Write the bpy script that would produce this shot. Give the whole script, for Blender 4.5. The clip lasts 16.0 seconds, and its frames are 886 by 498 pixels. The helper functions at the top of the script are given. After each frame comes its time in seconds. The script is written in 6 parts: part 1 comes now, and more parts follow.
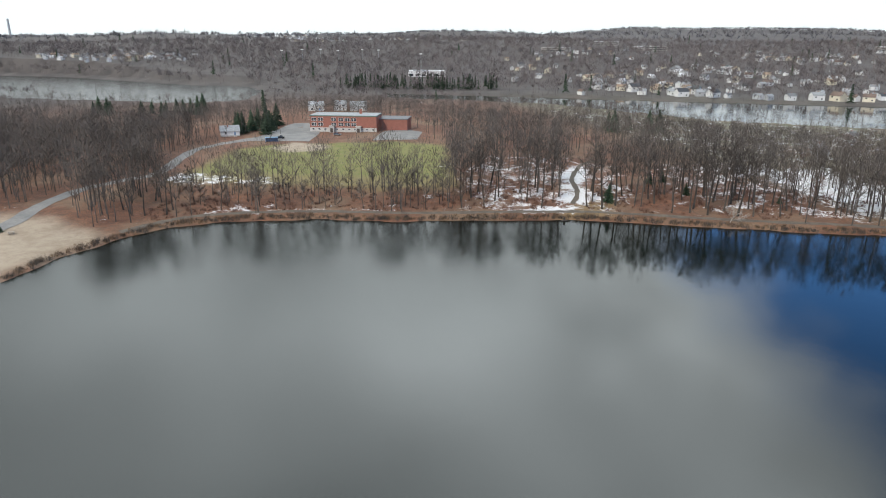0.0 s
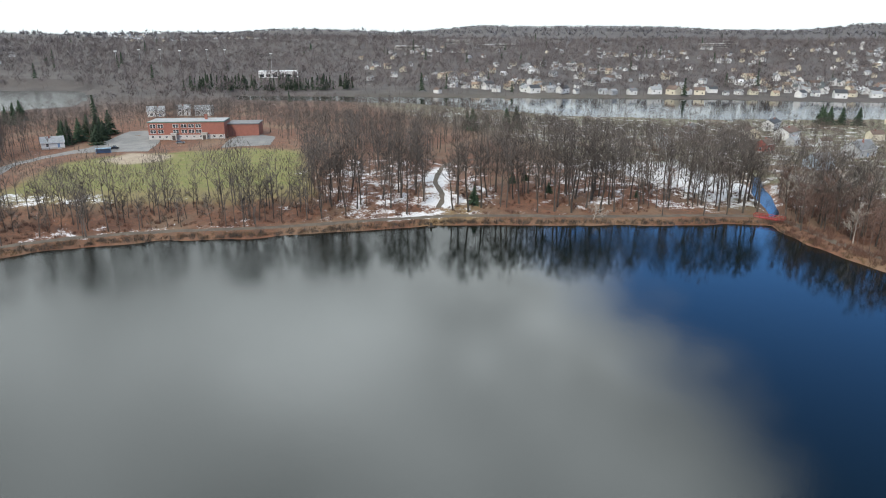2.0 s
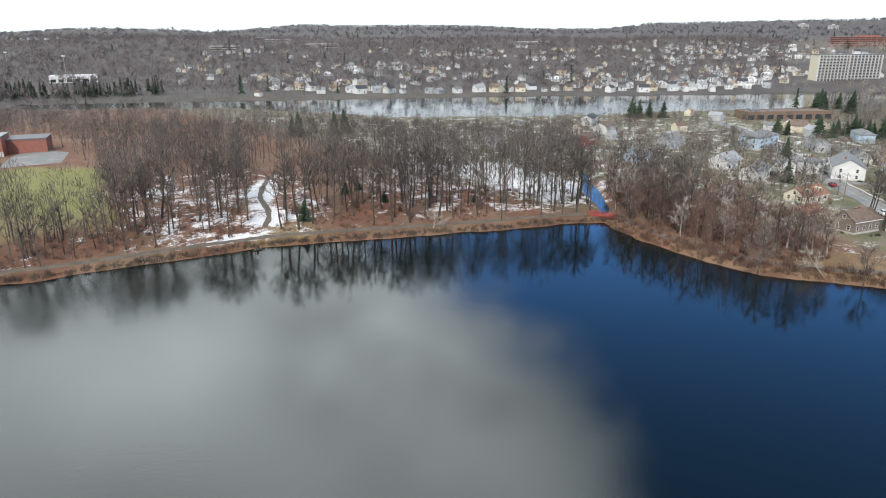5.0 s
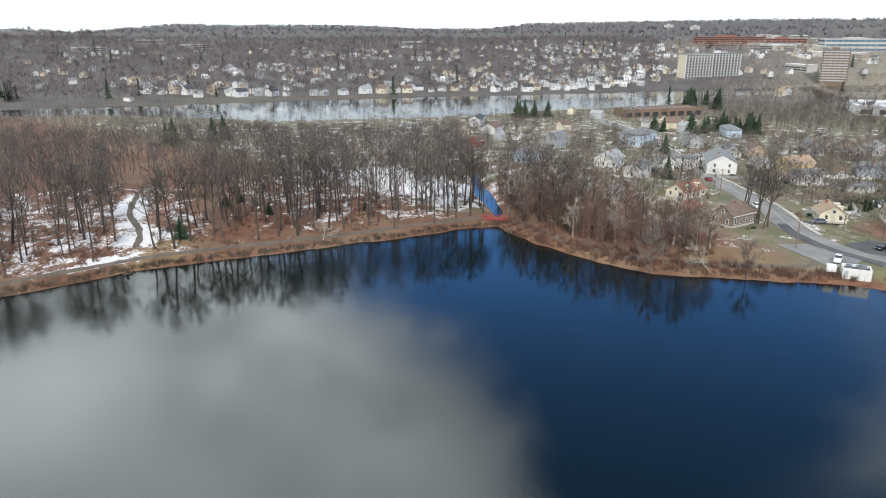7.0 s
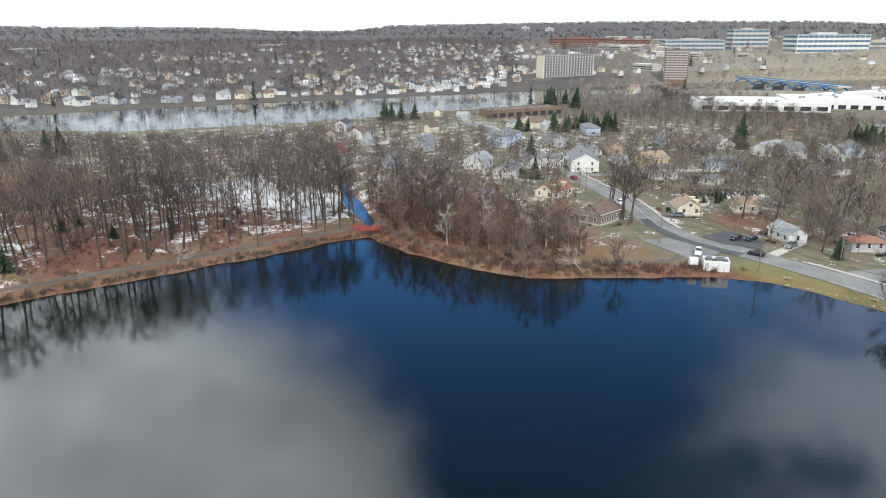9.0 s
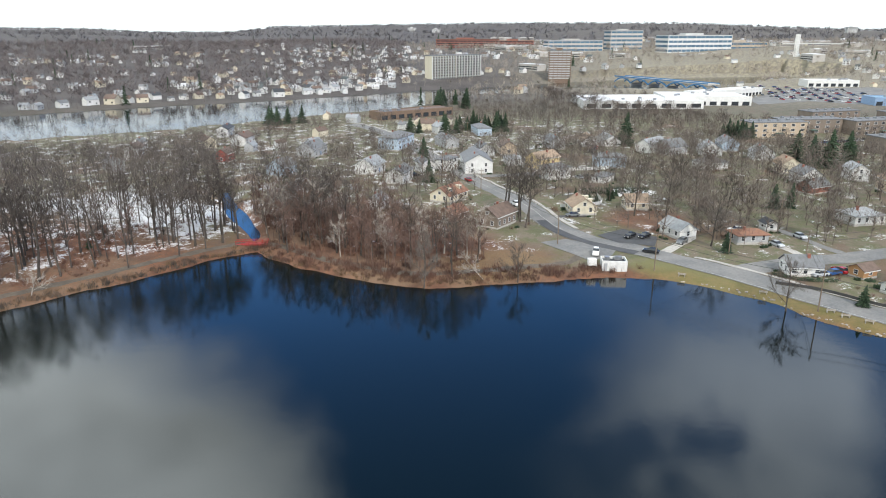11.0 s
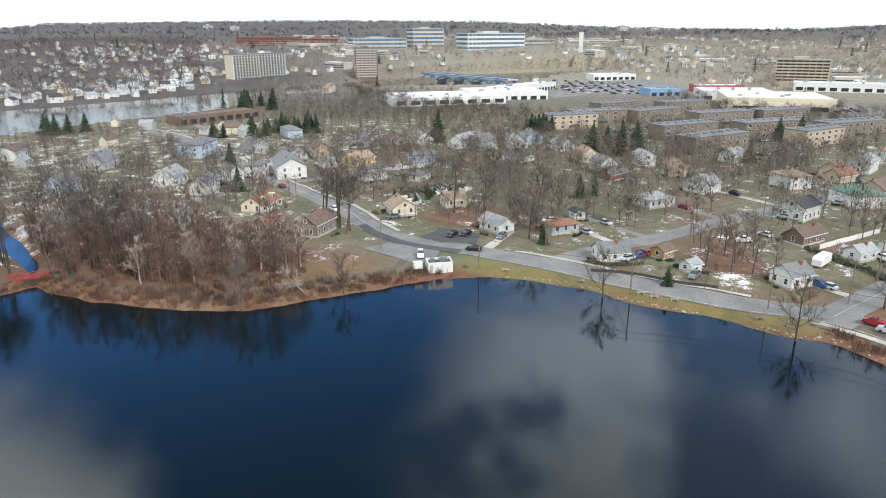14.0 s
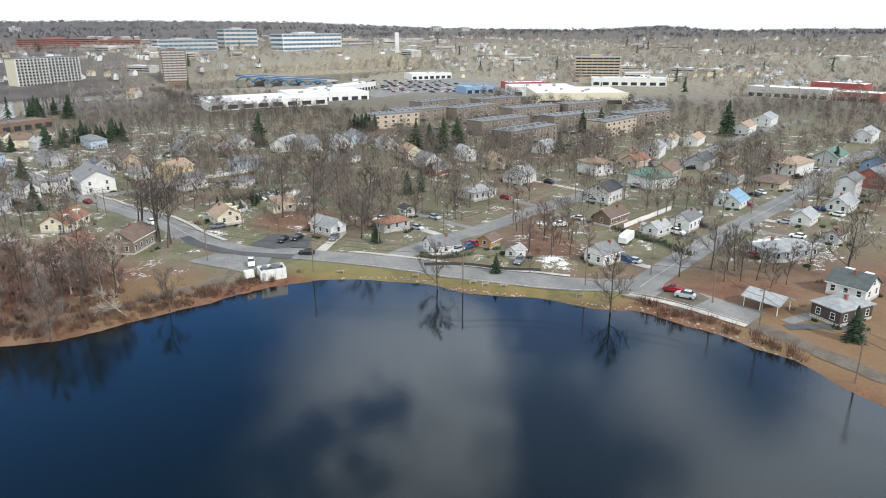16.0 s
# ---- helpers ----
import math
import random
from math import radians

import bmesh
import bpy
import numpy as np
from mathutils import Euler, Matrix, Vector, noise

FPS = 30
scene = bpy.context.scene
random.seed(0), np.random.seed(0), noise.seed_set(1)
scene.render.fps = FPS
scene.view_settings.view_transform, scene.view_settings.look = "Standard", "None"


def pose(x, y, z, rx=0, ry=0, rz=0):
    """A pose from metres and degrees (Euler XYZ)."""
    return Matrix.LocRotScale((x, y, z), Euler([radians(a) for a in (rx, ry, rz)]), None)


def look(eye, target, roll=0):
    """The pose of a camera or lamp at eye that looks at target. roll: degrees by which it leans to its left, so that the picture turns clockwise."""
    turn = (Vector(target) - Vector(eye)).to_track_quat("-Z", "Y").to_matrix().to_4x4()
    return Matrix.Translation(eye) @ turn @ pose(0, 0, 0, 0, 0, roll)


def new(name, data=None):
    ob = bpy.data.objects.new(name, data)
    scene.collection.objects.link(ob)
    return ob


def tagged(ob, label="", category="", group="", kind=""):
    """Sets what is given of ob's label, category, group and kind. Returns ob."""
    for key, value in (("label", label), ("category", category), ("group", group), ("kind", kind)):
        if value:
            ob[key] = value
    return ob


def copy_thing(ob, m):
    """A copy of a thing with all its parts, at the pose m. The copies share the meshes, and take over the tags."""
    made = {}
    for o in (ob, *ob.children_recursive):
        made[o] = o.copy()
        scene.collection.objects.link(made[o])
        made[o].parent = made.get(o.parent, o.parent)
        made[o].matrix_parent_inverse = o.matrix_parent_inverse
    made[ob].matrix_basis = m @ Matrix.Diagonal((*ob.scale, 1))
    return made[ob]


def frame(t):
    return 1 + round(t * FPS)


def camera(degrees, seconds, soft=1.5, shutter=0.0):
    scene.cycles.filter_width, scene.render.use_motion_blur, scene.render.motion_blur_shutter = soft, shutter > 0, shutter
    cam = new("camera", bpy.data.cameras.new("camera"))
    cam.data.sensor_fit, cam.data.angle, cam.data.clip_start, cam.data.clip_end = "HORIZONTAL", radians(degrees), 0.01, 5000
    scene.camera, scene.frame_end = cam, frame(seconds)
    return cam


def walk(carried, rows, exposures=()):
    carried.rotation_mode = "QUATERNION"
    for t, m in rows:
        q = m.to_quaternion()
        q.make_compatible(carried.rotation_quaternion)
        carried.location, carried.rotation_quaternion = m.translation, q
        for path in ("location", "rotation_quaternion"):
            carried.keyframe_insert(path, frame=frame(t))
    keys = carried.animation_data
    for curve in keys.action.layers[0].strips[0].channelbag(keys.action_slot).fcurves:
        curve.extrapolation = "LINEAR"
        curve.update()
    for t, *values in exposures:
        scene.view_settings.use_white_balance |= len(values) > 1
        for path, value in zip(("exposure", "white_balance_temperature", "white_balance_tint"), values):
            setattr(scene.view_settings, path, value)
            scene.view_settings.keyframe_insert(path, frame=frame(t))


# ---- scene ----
# ---- camera ----
# seconds, x, y, z, heading (degrees to the right of +y), pitch, roll
PATH = [
    (0.0, -0.00, -0.00, 60.00, 0.00, -17.67, 0.07),
    (0.5, 0.20, 3.35, 59.88, 2.69, -17.70, 0.06),
    (1.0, 0.46, 6.74, 59.81, 6.12, -17.72, -0.02),
    (1.5, 0.92, 10.07, 59.78, 9.37, -17.76, -0.03),
    (2.0, 1.54, 13.30, 59.79, 11.79, -17.77, -0.05),
    (2.5, 2.25, 16.40, 59.78, 13.82, -17.82, -0.06),
    (3.0, 3.00, 19.43, 59.81, 16.09, -17.91, -0.07),
    (3.5, 3.84, 22.06, 59.83, 18.21, -17.94, -0.07),
    (4.0, 4.83, 24.51, 59.85, 20.52, -17.93, -0.05),
    (4.5, 5.91, 26.83, 59.91, 22.89, -17.92, -0.13),
    (5.0, 7.02, 28.99, 60.05, 26.02, -17.87, -0.13),
    (7.5, 12.88, 37.65, 60.62, 38.14, -17.90, -0.06),
    (8.0, 14.41, 39.26, 60.66, 41.46, -17.87, -0.05),
    (8.5, 16.25, 40.83, 60.64, 44.01, -17.81, -0.11),
    (11.0, 25.92, 48.35, 59.99, 55.33, -17.69, -0.15),
    (11.5, 27.76, 49.64, 59.93, 57.87, -17.71, -0.10),
    (12.0, 29.55, 50.80, 59.92, 60.55, -17.71, -0.09),
    (12.5, 31.23, 51.73, 59.95, 62.90, -17.71, -0.09),
    (13.0, 32.56, 52.24, 60.03, 65.63, -17.72, -0.12),
    (13.5, 33.23, 52.48, 60.03, 68.17, -17.80, -0.10),
    (14.0, 33.23, 52.52, 60.00, 71.01, -17.89, -0.10),
    (14.5, 33.11, 52.47, 59.89, 74.34, -17.92, -0.11),
    (15.0, 32.94, 52.44, 59.87, 78.62, -17.92, -0.15),
    (15.5, 32.81, 52.46, 59.91, 82.43, -17.89, -0.12),
    (16.0, 32.67, 52.48, 59.93, 85.72, -17.88, -0.17),
]
cam = camera(66.2, 16.0, soft=1.0)
walk(cam, [(t, pose(x, y, z, 90 + p, -r, -h)) for t, x, y, z, h, p, r in PATH],
     [(0.0, -0.2), (1.5, -0.18), (3.5, -0.06), (5.0, 0.0), (16.0, 0.0)])

# ---- world, sun ----
SKY, CLOUD, HORIZON = 0.2, 2.75, 1.25
GAP_LEFT, GAP_RIGHT = -2.0, 63.0
SUN_EL, SUN_AZ = 38.0, 215.0     # degrees; azimuth to the right of +y
world = bpy.data.worlds.new("world")
scene.world = world
world.use_nodes = True
scene.view_settings.exposure = 0.0


def sky_world():
    """A blue sky with a broad sheet of broken cloud; the clear gap lies to the east."""
    nt = world.node_tree
    nt.nodes.clear()
    N, L = nt.nodes.new, nt.links.new

    def op(kind, a, b=0.0, c=0.0):
        n = N("ShaderNodeMath")
        n.operation = kind
        for sock, v in zip(n.inputs, (a, b, c)):
            if isinstance(v, (int, float)):
                sock.default_value = v
            else:
                L(v, sock)
        return n.outputs[0]

    def smooth(v, lo, hi):
        n = N("ShaderNodeMapRange")
        n.interpolation_type = "SMOOTHSTEP"
        n.inputs["From Min"].default_value, n.inputs["From Max"].default_value = lo, hi
        L(v, n.inputs["Value"])
        return n.outputs["Result"]

    def clouds(scale, detail, shift):
        n = N("ShaderNodeTexNoise")
        n.inputs["Scale"].default_value, n.inputs["Detail"].default_value, n.inputs["Roughness"].default_value = scale, detail, 0.5
        c = N("ShaderNodeCombineXYZ")
        L(op("ADD", op("DIVIDE", X, lift), shift), c.inputs[0])
        L(op("DIVIDE", Y, lift), c.inputs[1])
        L(c.outputs[0], n.inputs["Vector"])
        return n.outputs["Fac"]
    out, bg = N("ShaderNodeOutputWorld"), N("ShaderNodeBackground")
    sky = N("ShaderNodeTexSky")
    sky.sky_type, sky.sun_disc = "NISHITA", False
    sky.sun_elevation, sky.sun_rotation = radians(SUN_EL), radians(SUN_AZ)
    sky.dust_density, sky.ozone_density = 0.3, 4.0
    sep = N("ShaderNodeSeparateXYZ")
    L(N("ShaderNodeTexCoord").outputs["Generated"], sep.inputs[0])
    X, Y, Z = sep.outputs
    up = op("MAXIMUM", Z, 0.0)
    lift = op("ADD", up, 0.22)
    az = op("MULTIPLY", op("ARCTAN2", X, Y), 57.29578)
    big, small = clouds(1.3, 4.0, 0.0), clouds(3.4, 4.0, 5.0)
    wob = op("ADD", op("MULTIPLY", op("SUBTRACT", big, 0.5), 22.0), op("MULTIPLY", op("SUBTRACT", small, 0.5), 20.0))
    a = op("ADD", az, wob)
    edge = op("ADD", GAP_LEFT, op("MULTIPLY", up, 74.0))
    gap = op("MULTIPLY", smooth(op("SUBTRACT", a, edge), -7.0, 8.0), op("SUBTRACT", 1.0, smooth(a, GAP_RIGHT, GAP_RIGHT + 14.0)))
    thin = op("MULTIPLY", smooth(a, GAP_RIGHT, GAP_RIGHT + 14.0), op("SUBTRACT", 1.0, smooth(az, 150.0, 172.0)))
    thin = op("MULTIPLY", thin, op("ADD", 0.58, op("MULTIPLY", smooth(small, 0.42, 0.6), 0.37)))
    clear = op("MINIMUM", op("ADD", gap, thin), 1.0)
    clear = op("MAXIMUM", clear, op("MULTIPLY", op("SUBTRACT", 1.0, smooth(Y, -0.85, -0.35)), 0.8))
    clear = op("MULTIPLY", clear, smooth(Z, 0.1, 0.26))
    tone = op("ADD", op("MULTIPLY", smooth(big, 0.3, 0.7), 0.75), op("MULTIPLY", smooth(small, 0.3, 0.75), 0.3))
    tone = op("MULTIPLY", op("ADD", tone, 0.42), CLOUD)
    tone = op("MULTIPLY", tone, op("ADD", 0.92, op("MULTIPLY", smooth(a, -34.0, -8.0), 0.22)))
    tone = op("MULTIPLY", tone, op("SUBTRACT", 1.3, op("MULTIPLY", up, 0.6)))
    tone = op("MULTIPLY", tone, op("ADD", 0.3, op("MULTIPLY", smooth(Z, 0.22, 0.44), 0.7)))
    low = N("ShaderNodeMix")
    low.data_type = "FLOAT"
    L(smooth(Z, 0.05, 0.18), low.inputs[0])
    low.inputs[2].default_value = HORIZON
    L(tone, low.inputs[3])
    cloud = N("ShaderNodeVectorMath")
    cloud.operation = "SCALE"
    cloud.inputs[0].default_value = (0.92, 1.0, 1.02)
    L(low.outputs[0], cloud.inputs["Scale"])
    blue = N("ShaderNodeVectorMath")
    blue.operation = "SCALE"
    deep = N("ShaderNodeVectorMath")
    deep.operation = "MULTIPLY"
    deep.inputs[1].default_value = (0.5, 0.85, 1.2)
    L(sky.outputs[0], deep.inputs[0])
    L(deep.outputs[0], blue.inputs[0])
    L(op("MULTIPLY", op("SUBTRACT", 1.4, op("MULTIPLY", up, 1.15)), SKY), blue.inputs["Scale"])
    mix = N("ShaderNodeMix")
    mix.data_type = "RGBA"
    L(clear, mix.inputs[0])
    L(cloud.outputs[0], mix.inputs[6])
    L(blue.outputs[0], mix.inputs[7])
    bg.inputs["Strength"].default_value = 1.0
    L(mix.outputs[2], bg.inputs["Color"])
    L(bg.outputs[0], out.inputs["Surface"])


sky_world()
sun = new("sun", bpy.data.lights.new("sun", "SUN"))
sun.data.energy, sun.data.angle, sun.data.color = 3.8, radians(1.0), (1.0, 0.92, 0.8)
sun.matrix_world = look((0, 0, 0), (-math.sin(radians(SUN_AZ)) * math.cos(radians(SUN_EL)),
                                    -math.cos(radians(SUN_AZ)) * math.cos(radians(SUN_EL)), -math.sin(radians(SUN_EL))))

# ---- materials ----
def nodes_of(m):
    m.use_nodes = True
    nt = m.node_tree
    return nt, nt.nodes["Principled BSDF"], nt.nodes.new, nt.links.new


def noise_node(nt, vec, scale, detail=4.0, rough=0.6):
    n = nt.nodes.new("ShaderNodeTexNoise")
    n.inputs["Scale"].default_value, n.inputs["Detail"].default_value, n.inputs["Roughness"].default_value = scale, detail, rough
    nt.links.new(vec, n.inputs["Vector"])
    return n.outputs["Fac"]


def ramp(nt, fac, lo, hi):
    n = nt.nodes.new("ShaderNodeMapRange")
    n.interpolation_type = "SMOOTHSTEP"
    n.inputs["From Min"].default_value, n.inputs["From Max"].default_value = lo, hi
    nt.links.new(fac, n.inputs["Value"])
    return n.outputs["Result"]


def blend(nt, fac, a, b, mode="MIX"):
    n = nt.nodes.new("ShaderNodeMix")
    n.data_type, n.blend_type = "RGBA", mode
    fs, sa, sb = n.inputs[0], n.inputs[6], n.inputs[7]
    for sock, v in ((fs, fac), (sa, a), (sb, b)):
        if isinstance(v, (int, float)):
            sock.default_value = v
        elif isinstance(v, tuple):
            sock.default_value = (*v, 1)
        else:
            nt.links.new(v, sock)
    return n.outputs[2]


def calc(nt, op, a, b=0.0):
    n = nt.nodes.new("ShaderNodeMath")
    n.operation = op
    for sock, v in zip(n.inputs, (a, b)):
        if isinstance(v, (int, float)):
            sock.default_value = v
        else:
            nt.links.new(v, sock)
    return n.outputs[0]


def surface(name, col, col2, scale=1.0, rough=0.8, bump=0.0, metal=0.0, vary=0.0, fine=8.0, lo=0.35, hi=0.65):
    """Two colours mixed by coarse and fine noise, with relief and a shift of tone from object to object."""
    m = bpy.data.materials.new(name)
    nt, b, N, L = nodes_of(m)
    co = N("ShaderNodeTexCoord").outputs["Object"]
    big = noise_node(nt, co, scale)
    small = noise_node(nt, co, scale * fine)
    c = blend(nt, ramp(nt, big, lo, hi), col, col2)
    c = blend(nt, ramp(nt, small, 0.3, 0.7), c, blend(nt, 1.0, c, (0.78, 0.78, 0.78), "MULTIPLY"))
    if vary:
        r = N("ShaderNodeObjectInfo").outputs["Random"]
        v = calc(nt, "ADD", calc(nt, "MULTIPLY", r, 2 * vary), 1.0 - vary)
        n = N("ShaderNodeHueSaturation")
        L(v, n.inputs["Value"])
        L(c, n.inputs["Color"])
        c = n.outputs[0]
    L(c, b.inputs["Base Color"])
    b.inputs["Roughness"].default_value, b.inputs["Metallic"].default_value = rough, metal
    if bump:
        n = N("ShaderNodeBump")
        n.inputs["Strength"].default_value, n.inputs["Distance"].default_value = bump, 0.1
        L(small, n.inputs["Height"])
        L(n.outputs[0], b.inputs["Normal"])
    return m


def ground_material():
    m = bpy.data.materials.new("leaf litter, grass and snow")
    nt, b, N, L = nodes_of(m)
    co = N("ShaderNodeTexCoord").outputs["Object"]

    def att(name):
        n = N("ShaderNodeAttribute")
        n.attribute_name = name
        return n.outputs["Fac"]
    big, mid, fine = noise_node(nt, co, 0.035, 5), noise_node(nt, co, 0.25, 6, 0.7), noise_node(nt, co, 1.6, 5, 0.75)
    litter = blend(nt, ramp(nt, mid, 0.38, 0.64), (0.1, 0.042, 0.024), (0.165, 0.072, 0.038))
    litter = blend(nt, ramp(nt, fine, 0.45, 0.7), litter, (0.05, 0.03, 0.022))
    litter = blend(nt, calc(nt, "MULTIPLY", ramp(nt, big, 0.45, 0.65), 0.6), litter, (0.16, 0.11, 0.07))
    grass = blend(nt, ramp(nt, mid, 0.35, 0.62), (0.105, 0.12, 0.025), (0.15, 0.135, 0.045))
    straw = blend(nt, ramp(nt, mid, 0.35, 0.65), (0.2, 0.135, 0.062), (0.13, 0.09, 0.045))
    grass = blend(nt, ramp(nt, fine, 0.5, 0.8), grass, straw)
    town = blend(nt, ramp(nt, mid, 0.42, 0.58), (0.13, 0.105, 0.075), (0.09, 0.092, 0.045))
    town = blend(nt, ramp(nt, fine, 0.55, 0.75), town, (0.06, 0.045, 0.035))
    town = blend(nt, calc(nt, "MULTIPLY", ramp(nt, big, 0.52, 0.66), 0.7), town, (0.115, 0.066, 0.045))
    far = blend(nt, ramp(nt, big, 0.4, 0.6), (0.05, 0.043, 0.041), (0.07, 0.06, 0.056))
    c = blend(nt, att("town"), litter, town)
    # Dry-grass tone, lightened to put the far sunlight into the ground colour.
    far = blend(nt, att("dry"), far, blend(nt, ramp(nt, mid, 0.4, 0.6), (0.23, 0.205, 0.145), (0.14, 0.125, 0.105)))
    c = blend(nt, att("far"), c, far)
    c = blend(nt, att("grass"), c, grass)
    c = blend(nt, att("straw"), c, straw)
    dirt = blend(nt, ramp(nt, mid, 0.35, 0.65), (0.24, 0.19, 0.14), (0.3, 0.25, 0.19))
    c = blend(nt, att("dirt"), c, dirt)
    s = calc(nt, "ADD", calc(nt, "MULTIPLY", noise_node(nt, co, 0.13, 8, 0.78), 0.7), calc(nt, "MULTIPLY", fine, 0.3))
    s = ramp(nt, calc(nt, "ADD", s, calc(nt, "MULTIPLY", att("snow"), 0.3)), 0.64, 0.7)
    c = blend(nt, calc(nt, "MULTIPLY", s, 0.9), c, blend(nt, ramp(nt, fine, 0.35, 0.65), (0.5, 0.5, 0.52), (0.7, 0.71, 0.74)))
    L(c, b.inputs["Base Color"])
    b.inputs["Roughness"].default_value = 0.95
    n = N("ShaderNodeBump")
    n.inputs["Strength"].default_value, n.inputs["Distance"].default_value = 0.6, 0.25
    L(fine, n.inputs["Height"])
    L(n.outputs[0], b.inputs["Normal"])
    return m


def water_material(name="dark lake water", rough=0.03, ripple=0.15):
    m = bpy.data.materials.new(name)
    nt, b, N, L = nodes_of(m)
    co = N("ShaderNodeTexCoord").outputs["Object"]
    b.inputs["Base Color"].default_value = (0.002, 0.0045, 0.004, 1)
    b.inputs["Roughness"].default_value, b.inputs["IOR"].default_value = rough, 1.5
    sep = N("ShaderNodeSeparateXYZ")
    L(co, sep.inputs[0])
    breeze = calc(nt, "SUBTRACT", 1.0, ramp(nt, calc(nt, "ADD", sep.outputs[0], calc(nt, "MULTIPLY", noise_node(nt, co, 0.02, 3), 60.0)), 10.0, 95.0))
    wind = calc(nt, "ADD", ramp(nt, noise_node(nt, co, 0.012, 3), 0.42, 0.62), calc(nt, "MULTIPLY", breeze, 0.5))
    L(calc(nt, "ADD", calc(nt, "MULTIPLY", breeze, 0.12), rough), b.inputs["Roughness"])
    h = calc(nt, "ADD", calc(nt, "MULTIPLY", noise_node(nt, co, 1.5, 4, 0.7), calc(nt, "ADD", calc(nt, "MULTIPLY", wind, 0.9), 0.25)), calc(nt, "MULTIPLY", noise_node(nt, co, 0.25, 2), 0.6))
    n = N("ShaderNodeBump")
    n.inputs["Strength"].default_value, n.inputs["Distance"].default_value = ripple, 0.1
    L(h, n.inputs["Height"])
    L(n.outputs[0], b.inputs["Normal"])
    return m


def glass_material():
    m = bpy.data.materials.new("dark window glass")
    nt, b, N, L = nodes_of(m)
    b.inputs["Base Color"].default_value = (0.03, 0.035, 0.042, 1)
    b.inputs["Roughness"].default_value, b.inputs["IOR"].default_value = 0.06, 1.5
    return m


PAINT = {k: surface(k + " siding", c, tuple(0.88 * v for v in c), 0.6, 0.6, 0.15, vary=0.06) for k, c in dict(
    white=(0.66, 0.66, 0.65), cream=(0.66, 0.6, 0.47), yellow=(0.62, 0.48, 0.25), paleblue=(0.42, 0.52, 0.62), blue=(0.2, 0.3, 0.45),
    grey=(0.4, 0.41, 0.42), tan=(0.48, 0.39, 0.29), brown=(0.17, 0.115, 0.08), darkbrown=(0.06, 0.045, 0.04), red=(0.34, 0.07, 0.06),
    wood=(0.4, 0.22, 0.1), brick=(0.27, 0.1, 0.07), stone=(0.2, 0.16, 0.13), concrete=(0.45, 0.43, 0.4)).items()}
ROOF = {k: surface(k + " shingles", c, tuple(0.75 * v for v in c), 0.8, 0.85, 0.3, vary=0.08) for k, c in dict(
    grey=(0.17, 0.175, 0.185), palegrey=(0.3, 0.315, 0.33), tan=(0.34, 0.25, 0.18), brown=(0.15, 0.105, 0.085), rust=(0.26, 0.13, 0.085),
    black=(0.05, 0.055, 0.065), charcoal=(0.085, 0.1, 0.105), green=(0.1, 0.18, 0.15), blue=(0.22, 0.36, 0.5), snow=(0.68, 0.69, 0.72)).items()}
M_GROUND, M_WATER, M_GLASS = ground_material(), water_material(), glass_material()
M_FARWATER = water_material("wind-ruffled lake water", 0.07, 0.22)
M_BARK = surface("grey brown bark", (0.085, 0.07, 0.059), (0.042, 0.035, 0.03), 0.7, 0.95, 0.5, vary=0.3)
M_TWIG = surface("bare twigs", (0.088, 0.07, 0.059), (0.055, 0.044, 0.038), 0.3, 0.95, vary=0.3)
M_REDTWIG = surface("reddish bare twigs", (0.15, 0.09, 0.07), (0.095, 0.062, 0.05), 0.3, 0.95, vary=0.25)
M_GREYTWIG = surface("grey bare twigs", (0.12, 0.1, 0.083), (0.075, 0.062, 0.053), 0.3, 0.95, vary=0.25)
M_PALE = surface("pale weathered wood", (0.38, 0.34, 0.3), (0.25, 0.22, 0.19), 0.8, 0.9, 0.3)
M_NEEDLE = surface("dark green needles", (0.018, 0.04, 0.02), (0.035, 0.062, 0.028), 0.6, 0.8, vary=0.3)
M_WOODS = surface("far bare woods", (0.095, 0.078, 0.068), (0.066, 0.055, 0.05), 0.02, 0.95)
# M_WOODS made lighter and greyer, so that the colour itself carries some haze.
M_FARWOODS = surface("far grey woods paled for haze", (0.14, 0.118, 0.115), (0.1, 0.084, 0.083), 0.02, 0.95)
# Lighter tan than the other woods: sunlight and haze put into the colour.
M_EASTWOODS = surface("tan woods with painted sunlight", (0.3, 0.26, 0.22), (0.2, 0.175, 0.15), 0.02, 0.95)
# Paler and bluer than the nearer woods: aerial haze painted into the colour.
M_FARHILL = surface("bluish woods with painted haze", (0.15, 0.14, 0.145), (0.115, 0.112, 0.122), 0.01, 0.95)
M_ASPHALT = surface("worn grey asphalt", (0.2, 0.195, 0.19), (0.145, 0.145, 0.145), 0.12, 0.9, 0.2, fine=12)
M_NEWASPHALT = surface("dark fresh asphalt", (0.05, 0.052, 0.058), (0.07, 0.07, 0.074), 0.2, 0.85, 0.2)
M_GRAVEL = surface("packed gravel path", (0.125, 0.105, 0.083), (0.085, 0.07, 0.056), 0.4, 0.95, 0.4)
M_LINE = surface("worn road paint", (0.5, 0.5, 0.47), (0.3, 0.3, 0.28), 0.8, 0.8)
M_CONC = surface("pale concrete", (0.42, 0.4, 0.37), (0.33, 0.31, 0.29), 0.3, 0.9, 0.2)
M_STONE = surface("grey field stone", (0.3, 0.27, 0.24), (0.2, 0.18, 0.16), 0.8, 0.9, 0.4, vary=0.2)
M_TRIM = surface("white trim", (0.74, 0.74, 0.73), (0.66, 0.66, 0.65), 1.0, 0.5)
M_STRAW = surface("dry reeds and brush", (0.17, 0.11, 0.06), (0.09, 0.055, 0.036), 0.15, 0.95)
